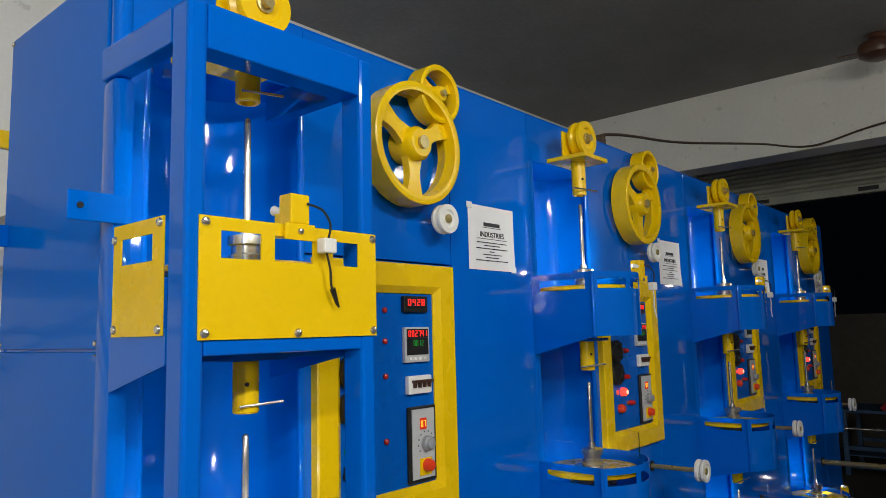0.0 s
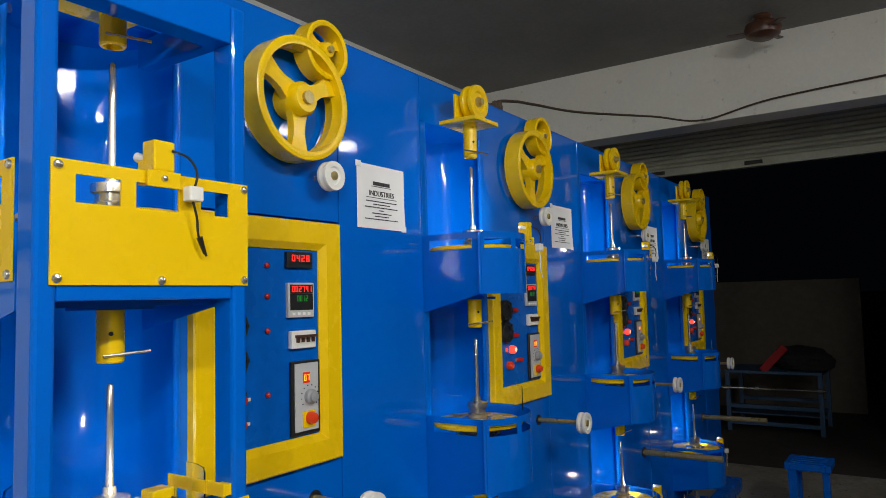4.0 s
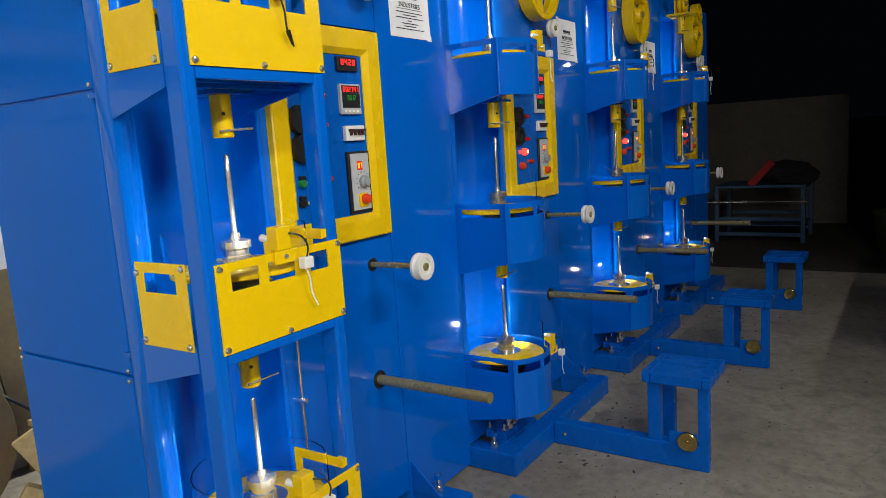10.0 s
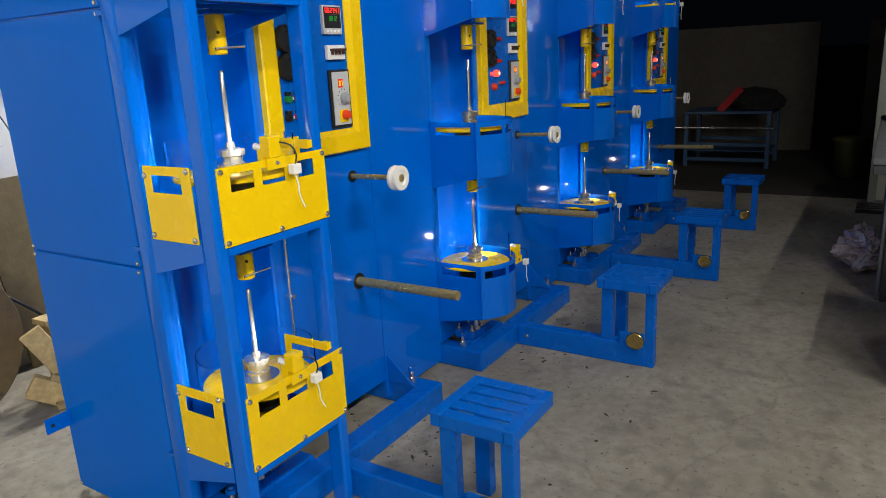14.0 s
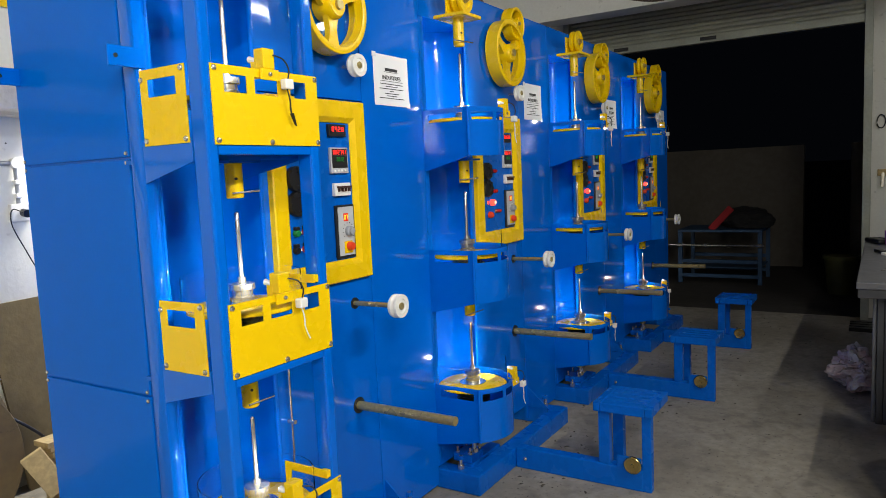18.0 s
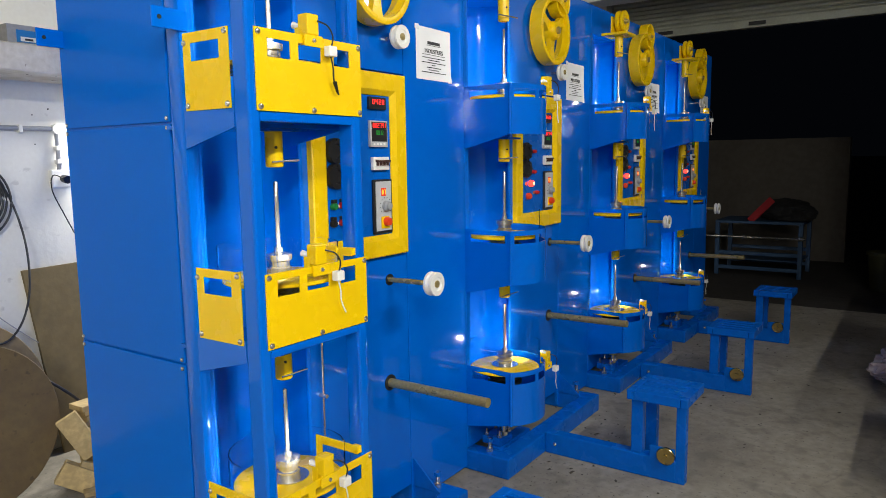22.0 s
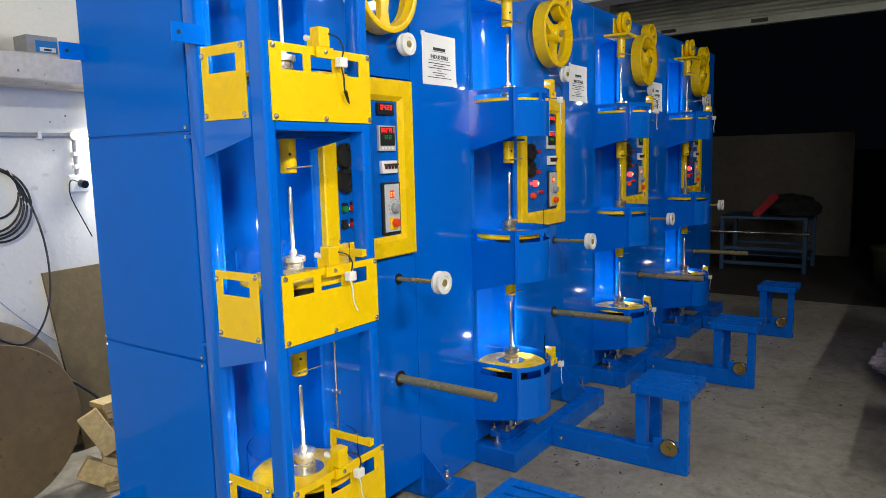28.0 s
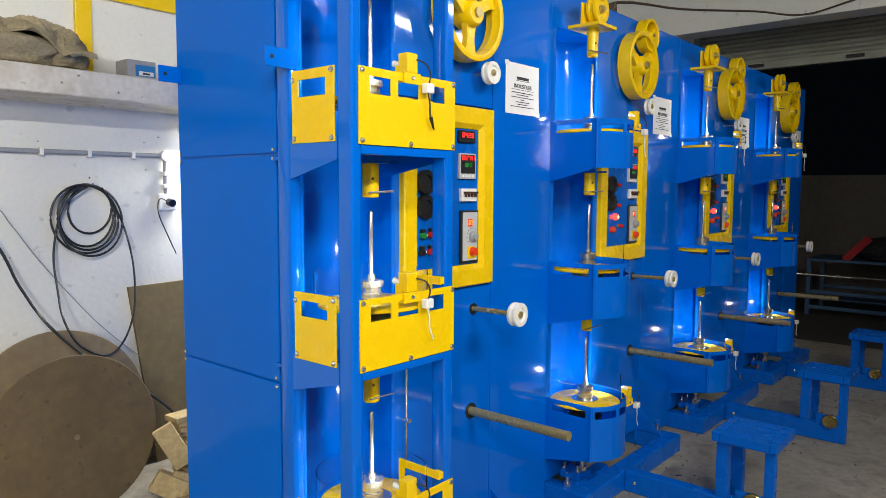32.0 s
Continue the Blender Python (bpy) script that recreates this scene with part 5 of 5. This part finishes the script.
# ---- beside the shutter opening ----
def counter():
    t = thing("counter", "dark grey counter with ribbed laminate sides", "counter")
    bx("worktop", (3.02, 4.98, -2.45, -1.535, 0.715, 0.75), RIBBED_PALE, t, "grey streaked laminate top", bev=0.004)
    bx("apron", (3.03, 4.97, -2.44, -1.542, 0.668, 0.7145), RIBBED, t, "grey edge board under the top", bev=0.003)
    for i in range(15):
        x = 3.12 + i * 0.100
        bx("side_slat", (x, x + 0.092, -1.628, -1.608, 0.0, 0.667), RIBBED if i % 2 else RIBBED_PALE, t, "ribbed grey laminate strip", bev=0.004)
    bx("carcass", (3.12, 4.62, -2.42, -1.632, 0.0, 0.666), BLACK_PLASTIC, t)
    rng = random.Random(13)
    y = -2.42
    while y < -1.63:
        w = min(rng.choice((0.014, 0.020, 0.032)), -1.609 - y)
        bx("end_slat", (3.100, 3.118, y, y + w - 0.003, 0.0, 0.667), rng.choice((RIBBED_PALE, RIBBED, RIBBED)), t, bev=0.002)
        y += w


RIBBED_PALE = mat("pale_laminate", (0.15, 0.15, 0.155), 0.45, grain=0.3, grain_scale=30, stain=0.3, stain_scale=9, dark=(0.10, 0.10, 0.11))
RIBBED = mat("grey_laminate", (0.055, 0.056, 0.06), 0.45, grain=0.3, grain_scale=30, stain=0.3, stain_scale=9, dark=(0.05, 0.05, 0.055))
counter()


def desk_clutter():
    t = thing("pen_holder", "purple pen holder full of pens on the counter", "holder")
    part("cup", lathe(nb(), [(0.0, 0.752), (0.040, 0.752), (0.044, 0.85), (0.040, 0.85), (0.036, 0.76), (0, 0.76)], 20, Matrix.Translation((4.80, -1.70, 0))), PURPLE, t, smooth=True)
    for i, (dx, dy, h, m_) in enumerate(((0.01, 0.01, 0.96, INK), (-0.015, 0.0, 0.93, RED_PLASTIC), (0.0, -0.018, 0.95, INK), (0.02, -0.01, 0.92, BLACK_PLASTIC))):
        part("pen", cyl(nb(), (4.80 + dx * 0.6, -1.70 + dy * 0.6, 0.77), (4.80 + dx * 2.4, -1.70 + dy * 2.4, h), 0.0055, 8), m_, t)
    for i, (x, y, r) in enumerate(((4.30, -1.64, 20), (4.45, -1.76, -30), (4.15, -1.70, 60))):
        b = box(nb(), -0.06, 0.06, -0.025, 0.025, 0, 0.02, 0.006)
        bmesh.ops.transform(b, matrix=pose(x, y, 0.751, 0, 0, r), verts=b.verts)
        tagged(part("small_tool", b, BLACK_PLASTIC if i < 2 else WHITE_PLASTIC), "small dark hand tool lying on the counter" if i < 2 else "crumpled white slip lying on the counter", "tool", "clutter on the counter")
    ph = thing("handset", "black telephone handset with a bright edge on the counter", "telephone")
    b = box(nb(), -0.11, 0.11, -0.05, 0.05, 0.0, 0.035, 0.014)
    bmesh.ops.transform(b, matrix=pose(4.90, -1.62, 0.751, 0, 0, 25), verts=b.verts)
    part("body", b, BLACK_PLASTIC, ph)
    b = box(nb(), -0.05, 0.05, -0.045, -0.02, 0.0355, 0.040, 0.002)
    bmesh.ops.transform(b, matrix=pose(4.90, -1.62, 0.751, 0, 0, 25), verts=b.verts)
    part("trim_strip", b, STEEL, ph, "bright metal strip")
    tr = thing("tray", "shallow purple plastic tray on the counter", "tray")
    bx("base", (4.66, 4.90, -1.91, -1.75, 0.751, 0.757), PURPLE, tr)
    for d in ((4.66, 4.90, -1.756, -1.750), (4.66, 4.90, -1.916, -1.910), (4.654, 4.66, -1.91, -1.756), (4.90, 4.906, -1.91, -1.756)):
        bx("rim", (d[0], d[1], d[2], d[3], 0.751, 0.775), PURPLE, tr)
    ky = thing("key_bunch", "small bunch of steel keys lying on the counter", "keys")
    part("ring", lathe(nb(), [(0.016, 0.752), (0.019, 0.7545), (0.016, 0.757), (0.013, 0.7545), (0.016, 0.752)], 20, Matrix.Translation((3.52, -1.68, 0))), STEEL, ky, smooth=True)
    for i in range(3):
        b = box(nb(), 0.016, 0.075, -0.005, 0.005, 0.0, 0.003, 0.001)
        bmesh.ops.transform(b, matrix=pose(3.52, -1.68, 0.7515 + i * 0.0035, 0, 0, 150 + i * 40), verts=b.verts)
        part("key", b, STEEL, ky)
    s = thing("key_rack", "wooden key rack with keys on hooks", "rack")
    bx("board", (FRONT_X - 0.018, FRONT_X, -2.21, -1.60, 1.21, 1.265), TIMBER, s, bev=0.003)
    rng = random.Random(6)
    for i in range(7):
        y = -1.64 - i * 0.085
        part("hook", cyl(nb(), (FRONT_X - 0.016, y, 1.235), (FRONT_X - 0.05, y, 1.238), 0.004, 8), STEEL, s)
        if i in (0, 1, 4):
            l = rng.uniform(0.06, 0.13)
            bx("key", (FRONT_X - 0.046, FRONT_X - 0.040, y - 0.012, y + 0.012, 1.235 - l, 1.236), BLACK_PLASTIC if i else STEEL, s, bev=0.002)
    w = part("wire_ring", tube_path(nb(), [(FRONT_X - 0.012, -1.62 + 0.03 * math.cos(a), 1.66 + 0.055 * math.sin(a)) for a in [2 * math.pi * i / 20 for i in range(20)]], 0.005, 6), CABLE, smooth=True)
    tagged(w, "small black loop of wire hung on the wall", "wire")


PURPLE = mat("purple_plastic", (0.36, 0.10, 0.38), 0.4)
desk_clutter()

def plastic_bag():
    """A thin crumpled bag: a low lump, pinched by many sharp creases."""
    b = lump((3.87, -1.545, 0.068), (0.25, 0.14, 0.100), 4, 0.45, 0.10, 0.62)
    for v in b.verts:
        q = v.co - Vector((3.87, -1.545, 0.068))
        crease = abs(noise.noise(q * 11)) + 0.6 * abs(noise.noise(q * 23 + Vector((5, 1, 2)))) + 0.35 * abs(noise.noise(q * 47))
        if v.co.z > 0.012:
            v.co += q.normalized() * (0.045 - 0.075 * crease)
    m = mat("clear_polythene", (0.82, 0.79, 0.78), 0.18, stain=0.6, stain_scale=11, dark=(0.50, 0.22, 0.22), bump=0.5, bump_scale=60)
    m.node_tree.nodes["Principled BSDF"].inputs["Transmission Weight"].default_value = 0.15
    tagged(part("plastic_bag", b, m, smooth=True), "crumpled clear plastic bag with red print on the floor", "bag")


plastic_bag()
c = thing("wooden_cabinet", "dark brown wooden cabinet with a pale top edge", "cabinet")
bx("body", (1.99, 2.66, -2.35, -1.710, 0.02, 0.565), mat("dark_brown_wood", (0.07, 0.03, 0.015), 0.4, grain=0.3, grain_scale=20, stain=0.3, stain_scale=4), c, bev=0.004)
part("foot", lathe(nb(), [(0.0, 0.0), (0.018, 0.0), (0.018, 0.012), (0.010, 0.020), (0.0, 0.020)], 16, Matrix.Translation((2.01, -1.730, 0))), STEEL, c, "bright metal foot", smooth=True)
bx("top", (1.97, 2.68, -2.37, -1.690, 0.566, 0.60), TIMBER, c, "pale wooden top", bev=0.004)
e = thing("drain_grate", "black metal grating on the floor by the jamb", "grate")
for i in range(4):
    bx("bar", (5.30 + i * 0.09, 5.36 + i * 0.09, -1.74, -1.43, 0.0, 0.03), BLACK_PLASTIC, e, bev=0.003)


# ---- the yard outside ----
def bench():
    t = thing("steel_bench", "blue painted steel work bench in the dark yard", "bench")
    x0, x1, y0, y1, z = 7.50, 8.20, -0.50, 0.42, 0.61
    bx("top", (x0, x1, y0, y1, z - 0.03, z), DARK_BLUE, t, bev=0.003)
    for x in (x0, x1 - 0.045):
        for y in (y0, y1 - 0.045):
            bx("leg", (x, x + 0.045, y, y + 0.045, 0.0 - 0.02, z - 0.031), DARK_BLUE, t, bev=0.003)
    for zz in (0.05, 0.22):
        bx("rail", (x0 + 0.002, x0 + 0.04, y0 + 0.046, y1 - 0.046, zz, zz + 0.04), DARK_BLUE, t, bev=0.002)
        bx("rail", (x1 - 0.04, x1 - 0.002, y0 + 0.046, y1 - 0.046, zz, zz + 0.04), DARK_BLUE, t, bev=0.002)
    bx("lower_shelf", (x0 + 0.04, x1 - 0.04, y0 + 0.02, y1 - 0.02, 0.16, 0.17), DARK_BLUE, t)
    r = part("steel_shaft", cyl(nb(), (x0 - 0.02, y0 - 0.03, 0.43), (x0 - 0.02, y1 + 0.35, 0.43), 0.013, 12), STEEL, t, "long bright steel shaft", smooth=True)
    for y in (y0 + 0.02, 0.10, y1 - 0.02):
        part("collar", cyl(nb(), (x0 - 0.02, y - 0.02, 0.43), (x0 - 0.02, y + 0.02, 0.43), 0.026, 14), STEEL, r)
    g = thing("kit_bag", "black kit bag with a red flap on the bench", "bag")
    part("body", lump((7.80, -0.28, 0.70), (0.23, 0.28, 0.150), 3, 0.3, 0.1, 0.55), BLACK_CLOTH, g, smooth=True)
    b = box(nb(), -0.012, 0.012, -0.17, 0.17, -0.040, 0.040, 0.008)
    bmesh.ops.transform(b, matrix=pose(7.53, -0.06, 0.735, -48, 0, 0), verts=b.verts)
    part("flap", b, RED_CLOTH, g, "red cloth flap")


DARK_BLUE = mat("bench_blue", (0.02, 0.07, 0.16), 0.5, stain=0.3, stain_scale=8)
BLACK_CLOTH = mat("black_cloth", (0.012, 0.012, 0.013), 0.9)
RED_CLOTH = mat("red_cloth", (0.35, 0.015, 0.02), 0.85)
bench()
tb = thing("tub", "olive green plastic tub with a rim in the yard", "tub", "", (7.20, -1.29, -0.02))
part("body", lathe(nb(), [(0, 0.0), (0.12, 0.0), (0.158, 0.37), (0.150, 0.37), (0.115, 0.02), (0, 0.02)], 32), mat("olive_plastic", (0.06, 0.06, 0.015), 0.5, stain=0.3, stain_scale=8), tb, smooth=True)
part("rim", lathe(nb(), [(0.150, 0.36), (0.172, 0.362), (0.172, 0.395), (0.150, 0.395)], 32), mat("olive_rim", (0.08, 0.08, 0.02), 0.5), tb, smooth=True)
cw = thing("compound_wall", "low grey plastered compound wall in the dark yard", "wall")
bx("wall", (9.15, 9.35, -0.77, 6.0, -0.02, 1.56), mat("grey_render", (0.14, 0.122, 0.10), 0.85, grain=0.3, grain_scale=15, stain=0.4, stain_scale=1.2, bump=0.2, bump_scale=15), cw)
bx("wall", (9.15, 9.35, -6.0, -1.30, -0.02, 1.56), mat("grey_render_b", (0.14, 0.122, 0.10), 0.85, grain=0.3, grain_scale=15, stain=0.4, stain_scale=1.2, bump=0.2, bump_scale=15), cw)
pt_ = thing("rubble_heap", "dark heap of rubble by the compound wall", "rubble")
part("heap", lump((8.7, -1.95, 0.05), (0.35, 0.3, 0.42), 12, 0.5, 0.25, 0.2), YARD, pt_)


# ---- dirt on the floor ----
def floor_debris():
    rng = random.Random(77)
    b = nb()
    spots = [(k * PITCH + dx, dy, sx, sy, n) for k in range(4) for dx, dy, sx, sy, n in ((0.35, -0.42, 0.22, 0.16, 60), (0.95, -0.34, 0.20, 0.14, 50), (0.75, -0.10, 0.22, 0.10, 40), (1.0, -0.90, 0.40, 0.30, 30))]
    for cx, cy, sx, sy, n in spots:
        for i in range(n):
            x, y = rng.gauss(cx, sx), rng.gauss(cy, sy)
            r = rng.choice((0.0015, 0.002, 0.003, 0.003, 0.006))
            a0, lon = rng.uniform(0, 6.3), rng.uniform(1.0, 3.2)
            ring = []
            for q in range(5):
                a = 2 * math.pi * q / 5
                u, v = r * lon * math.cos(a) * rng.uniform(0.7, 1.2), r * math.sin(a) * rng.uniform(0.7, 1.2)
                ring.append((x + u * math.cos(a0) - v * math.sin(a0), y + u * math.sin(a0) + v * math.cos(a0)))
            lo = [b.verts.new((px, py, 0.0)) for px, py in ring]
            top = b.verts.new((x, y, r * 0.7 + 0.0012))
            for q in range(5):
                b.faces.new((lo[q], lo[(q + 1) % 5], top))
    t = part("floor_debris", b, mat("dark_grit", (0.06, 0.05, 0.04), 0.9, grain=0.4, grain_scale=60))
    tagged(t, "dark chips and grit scattered on the floor", "debris", "", "stuff")


floor_debris()
